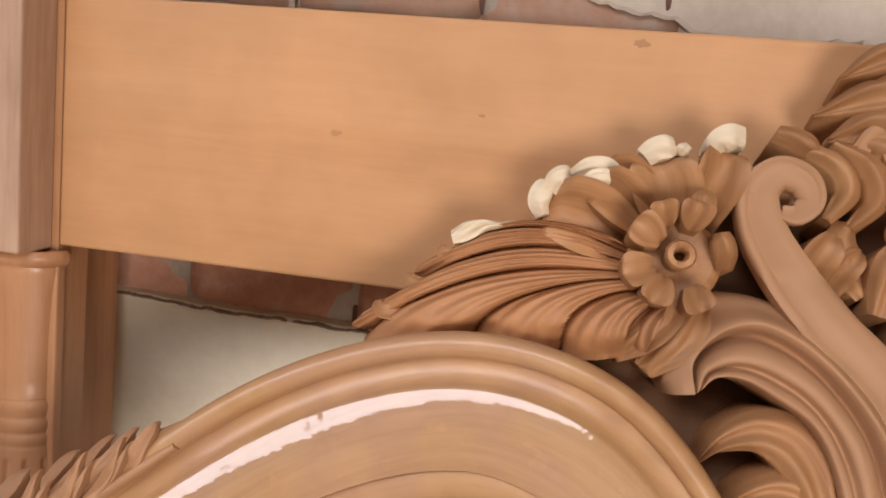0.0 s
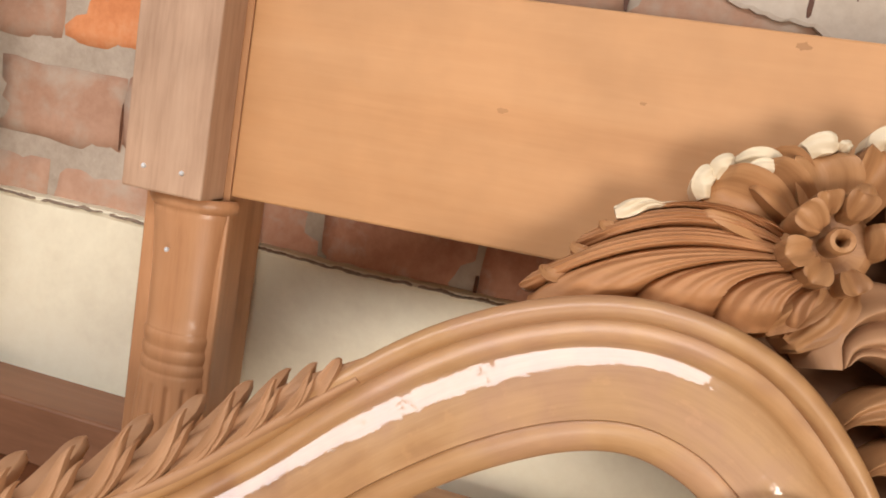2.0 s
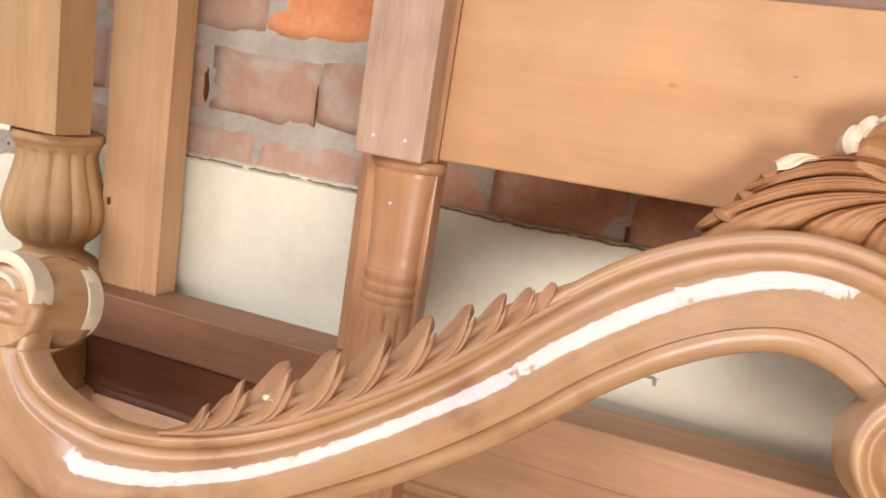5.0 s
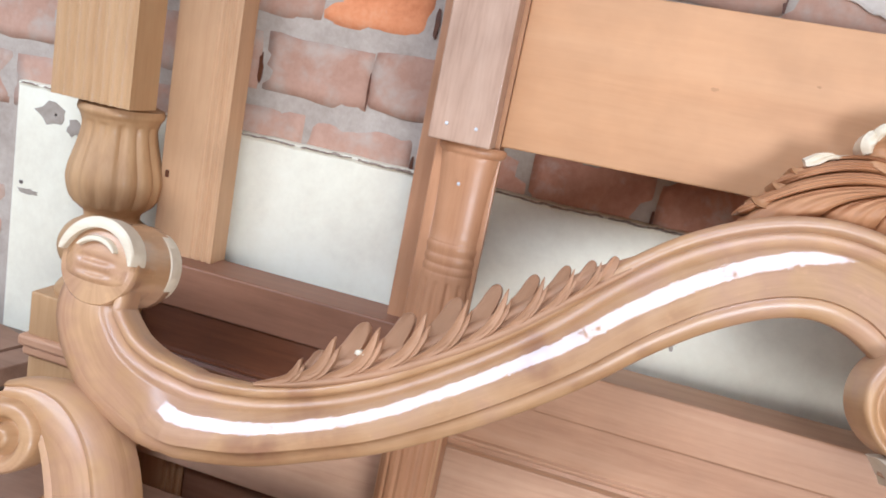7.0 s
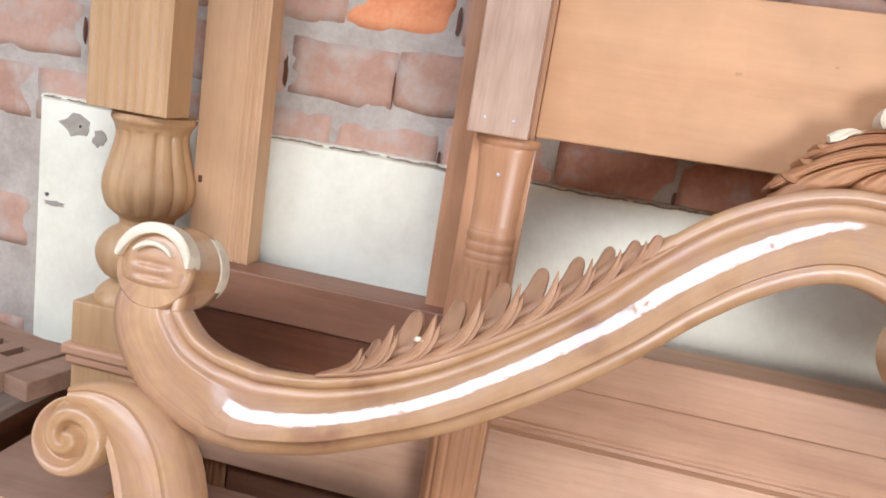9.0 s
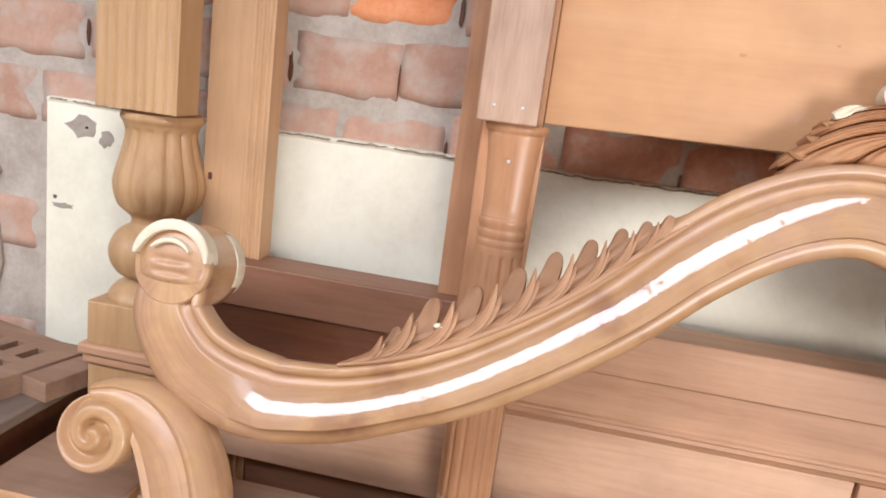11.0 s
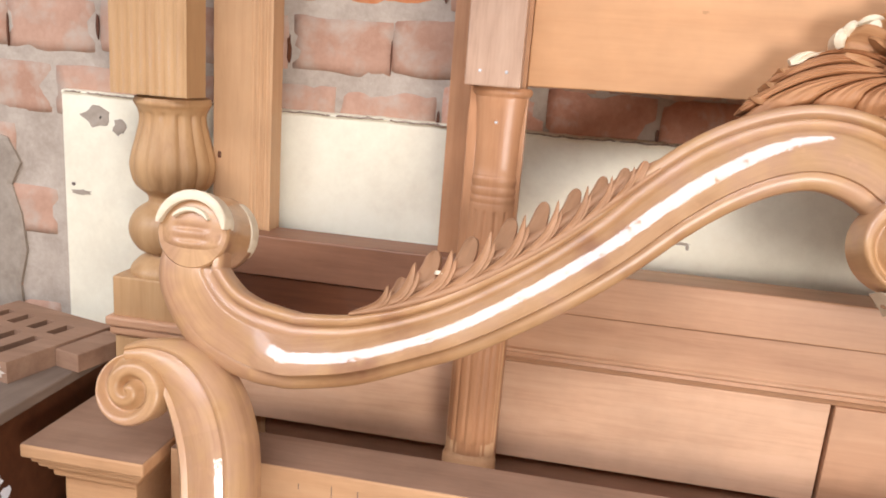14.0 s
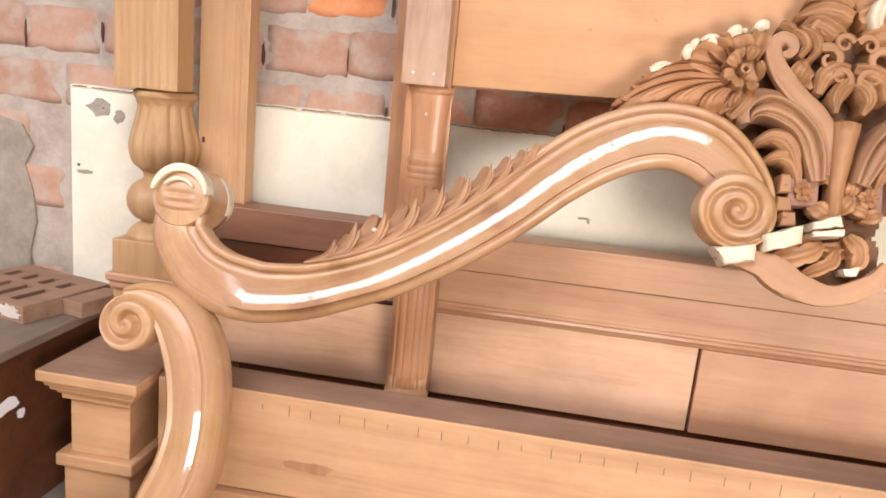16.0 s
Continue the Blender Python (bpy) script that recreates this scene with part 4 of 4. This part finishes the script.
# chunky pale rims of the outer petals
for path in ([(-0.022, 0.744, 0.008, 0.006), (-0.027, 0.756, 0.012, 0.009), (-0.024, 0.768, 0.010, 0.009), (-0.019, 0.774, 0.004, 0.006)], [(-0.018, 0.766, 0.006, 0.007), (-0.014, 0.777, 0.010, 0.009), (-0.006, 0.784, 0.008, 0.008), (-0.002, 0.786, 0.002, 0.005)],
             [(-0.002, 0.783, 0.004, 0.005), (0.012, 0.793, 0.008, 0.007), (0.028, 0.794, 0.008, 0.007), (0.040, 0.787, 0.004, 0.004)], [(0.007, 0.768, 0.016, 0.006), (0.016, 0.778, 0.020, 0.008), (0.027, 0.783, 0.018, 0.007), (0.037, 0.786, 0.010, 0.003)],
             [(0.056, 0.806, 0.004, 0.009), (0.064, 0.813, 0.008, 0.010), (0.074, 0.817, 0.008, 0.010), (0.080, 0.819, 0.002, 0.007)], [(0.084, 0.812, 0.002, 0.005), (0.087, 0.816, 0.006, 0.006), (0.091, 0.820, 0.002, 0.004)],
             [(0.110, 0.818, 0.002, 0.006), (0.114, 0.826, 0.008, 0.010), (0.124, 0.832, 0.008, 0.010), (0.135, 0.833, 0.0, 0.008)]):
    blob_leaf("petal", path, M_PATCH, "pale unvarnished petal rim", ribs=1, rib_depth=0.002, cup=0.005, thick=0.035, across=10, rough=0.003).parent = flower

# crook-shaped scroll beside the flower
STEM = [(-1.0, -0.03), (-0.96, -0.002), (-0.82, 0.005), (-0.62, 0.001), (-0.5, -0.006), (-0.1, 0.001), (0.3, 0.006), (0.7, 0.003), (0.92, -0.006), (1.0, -0.03)]
crook = [(0.300, 0.500, 0.007, -0.012), (0.296, 0.555, 0.012, -0.006), (0.282, 0.612, 0.017, 0.000), (0.250, 0.655, 0.020, 0.004), (0.213, 0.684, 0.021, 0.008), (0.177, 0.720, 0.021, 0.012), (0.152, 0.755, 0.019, 0.017), (0.146, 0.784, 0.016, 0.020),
         (0.159, 0.801, 0.014, 0.022), (0.177, 0.797, 0.013, 0.022), (0.184, 0.782, 0.011, 0.021), (0.176, 0.770, 0.009, 0.019), (0.164, 0.770, 0.006, 0.017)]
part("scroll_eye", tube_n(bmesh.new(), 0.164, 0.780, [(0.020, -0.05), (0.020, 0.008), (0.015, 0.013), (0.009, 0.011), (0.006, -0.002), (0.001, -0.004)], 32), M_TUFT, sofa, smooth=60)
part("crest_scroll", ribbon(bmesh.new(), crook, [(-a, h) for a, h in STEM][::-1], -0.07), M_TUFT, sofa, "grooved crook-shaped scroll", smooth=50)
for path in ([(0.178, 0.828, 0.0, 0.006), (0.205, 0.818, 0.006, 0.010), (0.216, 0.796, 0.004, 0.010), (0.203, 0.772, -0.004, 0.005)], [(0.205, 0.838, -0.008, 0.006), (0.234, 0.818, 0.0, 0.011), (0.240, 0.792, -0.004, 0.010), (0.224, 0.770, -0.012, 0.004)],
             [(0.160, 0.842, -0.006, 0.009), (0.172, 0.836, 0.004, 0.011), (0.185, 0.830, 0.004, 0.010), (0.196, 0.826, -0.006, 0.005)], [(0.224, 0.775, -0.02, 0.008), (0.218, 0.755, -0.008, 0.014), (0.222, 0.735, -0.010, 0.012), (0.240, 0.715, -0.02, 0.006)]):
    for mirror in (False, True):
        blob_leaf("curl_leaf", [(0.63 - u if mirror else u, v, n, w) for u, v, n, w in path], ribs=1, rib_depth=0.006, cup=0.006, thick=0.085, across=10)


def loft(bm, lines, count=44, between=6, back=-0.075):
    """A carved sheet through flow lines of (u, v, n): ridges and grooves run along them, smooth between."""
    flow = []
    for line in lines:
        c = spline(line, 10)
        flow.append(c[np.linspace(0, len(c) - 1, count).round().astype(int)])
    rows = []
    for i in range(count):
        cross = spline([tuple(c[i]) for c in flow], between)
        row = [PLACE(u, v, n + 0.0012 * noise.noise((u * 60, v * 60, 7.0))) for u, v, n in cross]
        rows.append(row + [PLACE(u, v, back) for u, v, n in cross[:: 2 * between][::-1]])
    grid_mesh(bm, rows, closed=True, caps=True)
    return bm


# the broad acanthus leaf that turns over beside the scroll: outer edge, rim and claw edge, with grooves between the last two
OUTER = [(0.098, 0.616), (0.078, 0.652), (0.098, 0.696), (0.147, 0.706), (0.196, 0.692), (0.248, 0.650), (0.284, 0.585), (0.292, 0.508)]
RIM = [(0.118, 0.620), (0.111, 0.646), (0.130, 0.673), (0.163, 0.682), (0.209, 0.660), (0.254, 0.615), (0.274, 0.565), (0.282, 0.506)]
CLAW = [(0.123, 0.624), (0.133, 0.635), (0.154, 0.636), (0.177, 0.627), (0.205, 0.612), (0.224, 0.586), (0.240, 0.545), (0.258, 0.500)]


def flow_line(f, n):
    """A line between rim and claw edge, lower at both ends of the leaf."""
    return [(a + (c - a) * f, b + (d - b) * f, n * k) for (a, b), (c, d), k in zip(RIM, CLAW, (0.2, 0.9, 1.0, 1.0, 1.0, 0.9, 0.7, 0.4))]


for mirror in (False, True):
    lines = [[(u, v, -0.060) for u, v in OUTER], [(u + (a - u) * 0.12, v + (b - v) * 0.12, -0.014) for (u, v), (a, b) in zip(OUTER, RIM)], [(u + (a - u) * 0.6, v + (b - v) * 0.6, 0.003) for (u, v), (a, b) in zip(OUTER, RIM)], flow_line(0.0, 0.015), flow_line(0.10, 0.010), flow_line(0.21, -0.007), flow_line(0.34, 0.006), flow_line(0.50, 0.012), flow_line(0.64, 0.010), flow_line(0.74, 0.000), flow_line(0.86, 0.007), flow_line(1.0, 0.004), flow_line(1.02, -0.030)]
    part("acanthus_leaf", loft(bmesh.new(), [[(0.632 - u if mirror else u, v, n) for u, v, n in line] for line in lines]), M_TUFT, sofa, "broad acanthus leaf with flowing grooves", smooth=70)
# small leaf that folds out behind the scroll
for path in ([(0.196, 0.716, -0.02, 0.010), (0.196, 0.734, 0.0, 0.014), (0.204, 0.750, 0.004, 0.012), (0.214, 0.762, -0.010, 0.004)], [(0.214, 0.712, -0.03, 0.008), (0.218, 0.730, -0.010, 0.011), (0.228, 0.744, -0.010, 0.009), (0.238, 0.752, -0.024, 0.003)]):
    for mirror in (False, True):
        blob_leaf("fold_leaf", [(0.632 - u if mirror else u, v, n, w) for u, v, n, w in path], ribs=1, rib_depth=-0.008, cup=0.0, thick=0.06, across=10)

# smaller acanthus leaves below it, and those of the crown
acanthus = [([(0.136, 0.566, -0.044, 0.002), (0.148, 0.586, -0.022, 0.010), (0.172, 0.599, -0.012, 0.017), (0.198, 0.594, -0.010, 0.021), (0.220, 0.566, -0.008, 0.018), (0.230, 0.525, -0.016, 0.008)], 1),
            ([(0.160, 0.530, -0.046, 0.002), (0.172, 0.547, -0.024, 0.009), (0.196, 0.557, -0.014, 0.016), (0.220, 0.548, -0.014, 0.018), (0.234, 0.515, -0.014, 0.012), (0.238, 0.480, -0.02, 0.006)], 1),
            ([(0.300, 0.825, -0.02, 0.016), (0.270, 0.835, -0.006, 0.026), (0.238, 0.850, -0.008, 0.026), (0.205, 0.845, -0.03, 0.003)], 2), ([(0.310, 0.870, -0.02, 0.024), (0.275, 0.880, -0.012, 0.028), (0.240, 0.882, -0.014, 0.022), (0.195, 0.868, -0.035, 0.003)], 3),
            ([(0.315, 0.905, -0.03, 0.026), (0.285, 0.918, -0.02, 0.028), (0.250, 0.920, -0.02, 0.02), (0.215, 0.905, -0.04, 0.003)], 3), ([(0.312, 0.760, -0.02, 0.020), (0.280, 0.752, 0.0, 0.022), (0.258, 0.735, 0.0, 0.020), (0.250, 0.700, -0.012, 0.010)], 1),
            ([(0.316, 0.735, -0.01, 0.016), (0.296, 0.718, 0.006, 0.018), (0.284, 0.692, 0.006, 0.016), (0.290, 0.662, -0.01, 0.006)], 1)]
for path, lobes in acanthus:
    for mirror in (False, True):
        p = [(0.632 - u if mirror else u, v, n, w) for u, v, n, w in path]
        blob_leaf("acanthus_leaf", p, ribs=2, rib_depth=0.008, cup=0.010, thick=0.085, lobes=lobes, lobe_depth=0.18, across=20)
blob_leaf("crown_tip", [(0.355, 0.845, -0.005, 0.012), (0.350, 0.870, 0.006, 0.016), (0.358, 0.895, 0.004, 0.014), (0.372, 0.915, -0.01, 0.006)], M_PATCH, "pale unvarnished crown leaf", ribs=3, rib_depth=0.006, thick=0.03)

curls = [((0.262, 0.772), 0.030, 120, -1, -0.004), ((0.286, 0.735), 0.024, 300, 1, 0.0), ((0.248, 0.835), 0.022, 180, -1, -0.008), ((0.292, 0.806), 0.022, 20, 1, -0.004)]
for (cu, cv), r, start, hand, n in curls:
    for mirror in (False, True):
        path = []
        for k in range(9):
            a, q = radians(start + hand * 46 * k), 1 - k / 10.5
            u, v = cu + r * q * math.cos(a), cv + r * q * math.sin(a)
            path.append((0.632 - u if mirror else u, v, r * 0.34 * q, n + 0.010 * (1 - q)))
        part("scroll_curl", ribbon(bmesh.new(), path, STEM, -0.09, 6), M_CARVE, sofa, smooth=50)


def inside(u, v, ring):
    hit = False
    for (a, b), (c, d) in zip(ring, ring[1:] + ring[:1]):
        if (b > v) != (d > v) and u < a + (v - b) * (c - a) / (d - b):
            hit = not hit
    return hit


def carved_ground(ring, n0, depth, step=0.006):
    """The rough-cut wood between the carvings: an uneven face inside an outline, with a side wall."""
    bm = bmesh.new()
    us, vs_ = np.arange(min(p[0] for p in ring), max(p[0] for p in ring), step), np.arange(min(p[1] for p in ring), max(p[1] for p in ring), step)
    made = {}

    def vert(i, j):
        if (i, j) not in made:
            u, v = us[i], vs_[j]
            h = 0.010 * abs(noise.noise((u * 34, v * 34, 0.5))) + 0.004 * noise.noise((u * 90, v * 90, 2.5))
            made[i, j] = bm.verts.new(PLACE(u, v, n0 - h))
        return made[i, j]

    for i in range(len(us) - 1):
        for j in range(len(vs_) - 1):
            if inside(us[i] + step / 2, vs_[j] + step / 2, ring):
                bm.faces.new((vert(i, j), vert(i + 1, j), vert(i + 1, j + 1), vert(i, j + 1)))
    edge = [e for e in bm.edges if e.is_boundary]
    grown = bmesh.ops.extrude_edge_only(bm, edges=edge)
    for v in [x for x in grown["geom"] if isinstance(x, bmesh.types.BMVert)]:
        v.co -= Vector(SN * depth)
    return bm


half = [(0.316, 0.90), (0.245, 0.885), (0.205, 0.83), (0.12, 0.795), (0.04, 0.765), (0.005, 0.735), (-0.04, 0.70), (-0.09, 0.658), (-0.02, 0.61), (0.08, 0.58), (0.12, 0.54), (0.14, 0.50), (0.19, 0.45), (0.205, 0.40), (0.235, 0.385), (0.316, 0.385)]
# dark colour here draws the shade between the carvings
part("carved_ground", carved_ground(half + [(0.632 - u, v) for u, v in half[::-1]], -0.085, 0.020), M_GROUND, sofa, "rough-cut wood between the carvings, darkened as shade", smooth=60)

# central trumpet and small flowers
blob_leaf("trumpet", [(0.316, 0.400, -0.014, 0.011), (0.314, 0.48, -0.006, 0.014), (0.313, 0.55, 0.0, 0.019), (0.312, 0.600, 0.004, 0.023), (0.312, 0.622, 0.006, 0.026), (0.312, 0.640, 0.0, 0.028)], label="plain trumpet-shaped centre piece", ribs=1, rib_depth=0.0, cup=0.020, thick=0.05)
for u, v, w in ((0.250, 0.478, 0.034), (0.380, 0.478, 0.034)):
    plate = bmesh.new()
    ring = ((u - w, v - w), (u + w, v - w * 0.8), (u + w * 0.9, v + w), (u - w * 0.95, v + w * 0.9))
    grid_mesh(plate, [[PLACE(u + (a - u) * k, v + (c - v) * k, n) for a, c in ring] for k, n in ((1.0, -0.06), (1.0, -0.024), (0.9, -0.018))], closed=True, caps=True)
    part("flower_plate", plate, M_FLAT, sofa, "smooth pinkish-brown square plate")
for u, v in ((0.250, 0.478), (0.380, 0.478)):
    heart = part("small_flower", tube_n(bmesh.new(), u, v, [(0.008, -0.03), (0.008, -0.008), (0.006, -0.005), (0.0035, -0.008), (0.001, -0.012)], 14), M_CARVE, sofa, "small five-petalled flower", smooth=50)
    for k in range(5):
        part("petal", petal(bmesh.new(), u, v, -0.020, 0.021, 0.009, 72 * k + 20, 0.004, 0.004), M_CARVE, heart, smooth=55)
for u, v, w, ang in ((0.205, 0.488, 0.010, 0), (0.208, 0.452, 0.010, 0), (0.210, 0.418, 0.011, 10), (0.283, 0.445, 0.020, -30), (0.300, 0.425, 0.016, 40), (0.335, 0.455, 0.018, 60), (0.345, 0.490, 0.014, 80), (0.285, 0.512, 0.012, 30), (0.362, 0.455, 0.016, -20), (0.390, 0.440, 0.016, 20)):
    a = radians(ang)
    blob_leaf("filler_leaf", [(u + s * w * math.cos(a), v + s * w * math.sin(a), n, w * q) for s, n, q in ((-1.0, -0.035, 0.4), (0.0, -0.016, 1.0), (1.1, -0.018, 0.8), (2.0, -0.034, 0.25))], ribs=2, rib_depth=-0.005, thick=0.03)

# pendant below the crest
BAND = [(-1.0, -0.03), (-0.9, -0.004), (-0.6, 0.002), (-0.2, 0.004), (0.3, 0.0), (0.7, 0.003), (0.95, -0.004), (1.0, -0.03)]
pend = [(0.085, 0.326, 0.012, -0.024), (0.130, 0.318, 0.018, -0.016), (0.180, 0.312, 0.030, -0.006), (0.218, 0.292, 0.036, 0.002), (0.262, 0.270, 0.030, 0.004), (0.312, 0.262, 0.024, 0.002), (0.360, 0.272, 0.023, 0.0), (0.405, 0.298, 0.022, -0.004), (0.440, 0.335, 0.018, -0.012)]
band = ribbon(bmesh.new(), pend, BAND, -0.06)
for v in band.verts:
    v.co += 0.005 * Vector(noise.noise_vector(v.co * 18)) + 0.0015 * Vector(noise.noise_vector(v.co * 70))
part("pendant_band", band, M_TUFT, sofa, "curved band below the crest", smooth=50)
for corners, n in ((((0.072, 0.336), (0.158, 0.352), (0.161, 0.318), (0.100, 0.300)), 0.0), (((0.171, 0.374), (0.250, 0.405), (0.250, 0.365), (0.176, 0.336)), 0.004), (((0.266, 0.411), (0.323, 0.434), (0.330, 0.412), (0.270, 0.396)), 0.002),
                   (((0.272, 0.392), (0.330, 0.406), (0.331, 0.389), (0.272, 0.382)), 0.006), (((0.338, 0.320), (0.376, 0.330), (0.366, 0.310), (0.344, 0.308)), -0.004)):
    bm = bmesh.new()
    mid = np.mean(corners, 0)
    rows = [[S(mid[0] + (u - mid[0]) * k, mid[1] + (v - mid[1]) * k, n + h) for u, v in corners] for k, h in ((1.0, -0.06), (1.0, 0.004), (0.90, 0.012))]
    grid_mesh(bm, rows, closed=True, caps=True)
    bmesh.ops.subdivide_edges(bm, edges=bm.edges[:], cuts=3, use_grid_fill=True)
    for vtx in bm.verts:
        vtx.co += 0.005 * Vector(noise.noise_vector(vtx.co * 60))
    part("pale_block", bm, M_PATCH, sofa, "pale unvarnished block waiting to be carved", smooth=75)
for path in ([(0.205, 0.325, -0.03, 0.018), (0.240, 0.335, -0.012, 0.024), (0.275, 0.350, -0.012, 0.022), (0.305, 0.372, -0.03, 0.010)], [(0.350, 0.395, -0.03, 0.014), (0.368, 0.372, -0.010, 0.020), (0.374, 0.345, -0.010, 0.018), (0.366, 0.318, -0.02, 0.008)],
             [(0.270, 0.300, -0.04, 0.010), (0.298, 0.318, -0.02, 0.015), (0.322, 0.336, -0.018, 0.016), (0.335, 0.365, -0.03, 0.008)], [(0.240, 0.372, -0.05, 0.02), (0.28, 0.365, -0.04, 0.02), (0.33, 0.36, -0.04, 0.02), (0.38, 0.38, -0.05, 0.02)]):
    blob_leaf("pendant_leaf", path, ribs=2, rib_depth=-0.007, thick=0.03, lobes=2)

part("carved_ground", carved_ground([(0.18, 0.40), (0.20, 0.33), (0.24, 0.29), (0.31, 0.275), (0.38, 0.29), (0.43, 0.34), (0.42, 0.40)], -0.046, 0.05), M_GROUND, sofa, "rough-cut wood between the carvings, darkened as shade", smooth=60)
# square tabs beside the volute and a plain curl below the flower
for u0, u1, v0, v1, n in ((0.196, 0.222, 0.470, 0.512, -0.012), (0.192, 0.226, 0.430, 0.462, -0.008), (0.206, 0.240, 0.398, 0.432, -0.012)):
    bm = bmesh.new()
    corners = ((u0, v0), (u1, v0 + 0.004), (u1 - 0.004, v1), (u0 + 0.003, v1))
    mid = ((u0 + u1) / 2, (v0 + v1) / 2)
    grid_mesh(bm, [[S(mid[0] + (u - mid[0]) * k, mid[1] + (v - mid[1]) * k, n + h) for u, v in corners] for k, h in ((1.0, -0.05), (1.0, 0.002), (0.84, 0.006))], closed=True, caps=True)
    part("square_tab", bm, M_CARVE, sofa)

# ---- slotted block on the bench ----
blk = thing("slotted_block", (0, 0, 0), "slotted brown wooden block with worn whitish ends, lying on the bench", "wood block")


TURN_B = Matrix.Translation((-1.62, 0.57, 0.4855)) @ Matrix.Rotation(radians(-14), 4, "Z")


def slotted(bm):
    """A flat block with rows of through slots, in its own axes."""
    xs = [-0.34, -0.30, -0.27, -0.23, -0.20, -0.16, -0.13, -0.09, -0.06, 0.0]
    ys = [0.0, 0.03, 0.14, 0.17, 0.23, 0.29]
    for i in range(len(xs) - 1):
        for j in range(len(ys) - 1):
            if i % 2 == 1 and j % 2 == 1:
                continue
            box(bm, xs[i], xs[i + 1], ys[j], ys[j + 1], 0.0, 0.05, 0)
    bmesh.ops.remove_doubles(bm, verts=bm.verts[:], dist=0.0005)
    return bm


def turned(bm):
    bm.transform(TURN_B)
    return bm


part("body", turned(slotted(bmesh.new())), M_DUST_SHADE, blk)
part("side_block", turned(box(bmesh.new(), 0.002, 0.075, 0.12, 0.27, 0.0, 0.045, 0.003)), M_DUST_SHADE, blk)
for cx, rx, q in ((-0.14, 0.055, 51), (-0.055, 0.045, 52), (-0.24, 0.03, 53)):
    part("pale_end", turned(flake(bmesh.new(), cx, 0.024, rx, 0.021, -0.0005, q, 0.0015, "y", 22)), M_PLASTER, blk, "worn whitish end")

# ---- bricks of the back wall ----


def brick_mesh(length, height, seed, mat):
    """An old hand-made brick: a worn outline, a slightly hollow face."""
    bm = bmesh.new()
    nx, nz = 9, 5
    front = []
    for j in range(nz + 1):
        row = []
        for i in range(nx + 1):
            x, z = -length / 2 + length * i / nx, -height / 2 + height * j / nz
            edge = i in (0, nx) or j in (0, nz)
            q = noise.noise_vector(Vector((x * 14, z * 14, seed * 3.7)))
            corner = 0.004 if i in (0, nx) and j in (0, nz) else 0.0
            row.append(bm.verts.new((x * (1 - corner * 4) + q.x * (0.006 if edge else 0.002), -0.003 + (0.002 if edge else 0) + q.y * 0.005, z * (1 - corner * 8) + q.z * (0.007 if edge else 0.002))))
        front.append(row)
    for j in range(nz):
        for i in range(nx):
            bm.faces.new((front[j][i], front[j][i + 1], front[j + 1][i + 1], front[j + 1][i]))
    rim = [e for e in bm.edges if e.is_boundary]
    r = bmesh.ops.extrude_edge_only(bm, edges=rim)
    for v in r["geom"]:
        if isinstance(v, bmesh.types.BMVert):
            v.co.y += 0.03
    bmesh.ops.recalc_face_normals(bm, faces=bm.faces[:])
    me = bpy.data.meshes.new("brick")
    bm.to_mesh(me)
    bm.free()
    me.shade_smooth()
    me.materials.append(mat)
    return me


shapes = [brick_mesh(0.2465, 0.127, k, M_BRICK) for k in range(9)]
red = [brick_mesh(0.2465, 0.160, k, M_REDBRICK) for k in range(30, 34)]
fresh = brick_mesh(0.245, 0.120, 20, M_FRESH)
rng = random.Random(5)
COURSE = 0.161
for row in range(-6, 5):
    zc = 1.103 + COURSE * row
    offset = -0.91 if row % 2 == 0 else -0.778
    for k in range(-8, 9):
        xc = offset + 0.2535 * k
        if xc < -3.0 or xc > 1.2 or (row < 0 and xc > -1.85):
            continue
        ob = new("brick", fresh if (row, k) == (2, 0) else red[k % 4] if row == 0 and xc > -0.75 else shapes[rng.randrange(9)])
        ob.location = (xc + rng.uniform(-0.006, 0.006), WALL_Y + rng.uniform(-0.003, 0.002), zc + (0.018 if row == 0 and xc > -0.75 else 0.0) + rng.uniform(-0.005, 0.005))
        ob.rotation_euler = (0, rng.uniform(-0.02, 0.02), 0)
        ob.parent = wall
        if -1 <= row <= 3 and -2.2 < xc < 0.9:
            crack = bmesh.new()
            r2 = random.Random(row * 31 + k)
            if r2.random() < 0.5:
                continue
            flake(crack, xc + 0.127, zc + r2.uniform(-0.03, 0.012), r2.uniform(0.0025, 0.006), r2.uniform(0.025, 0.055), WALL_Y - 0.002, row * 17 + k, 0.0035, "y", 10)
            part("joint_crack", crack, M_DARK, wall)
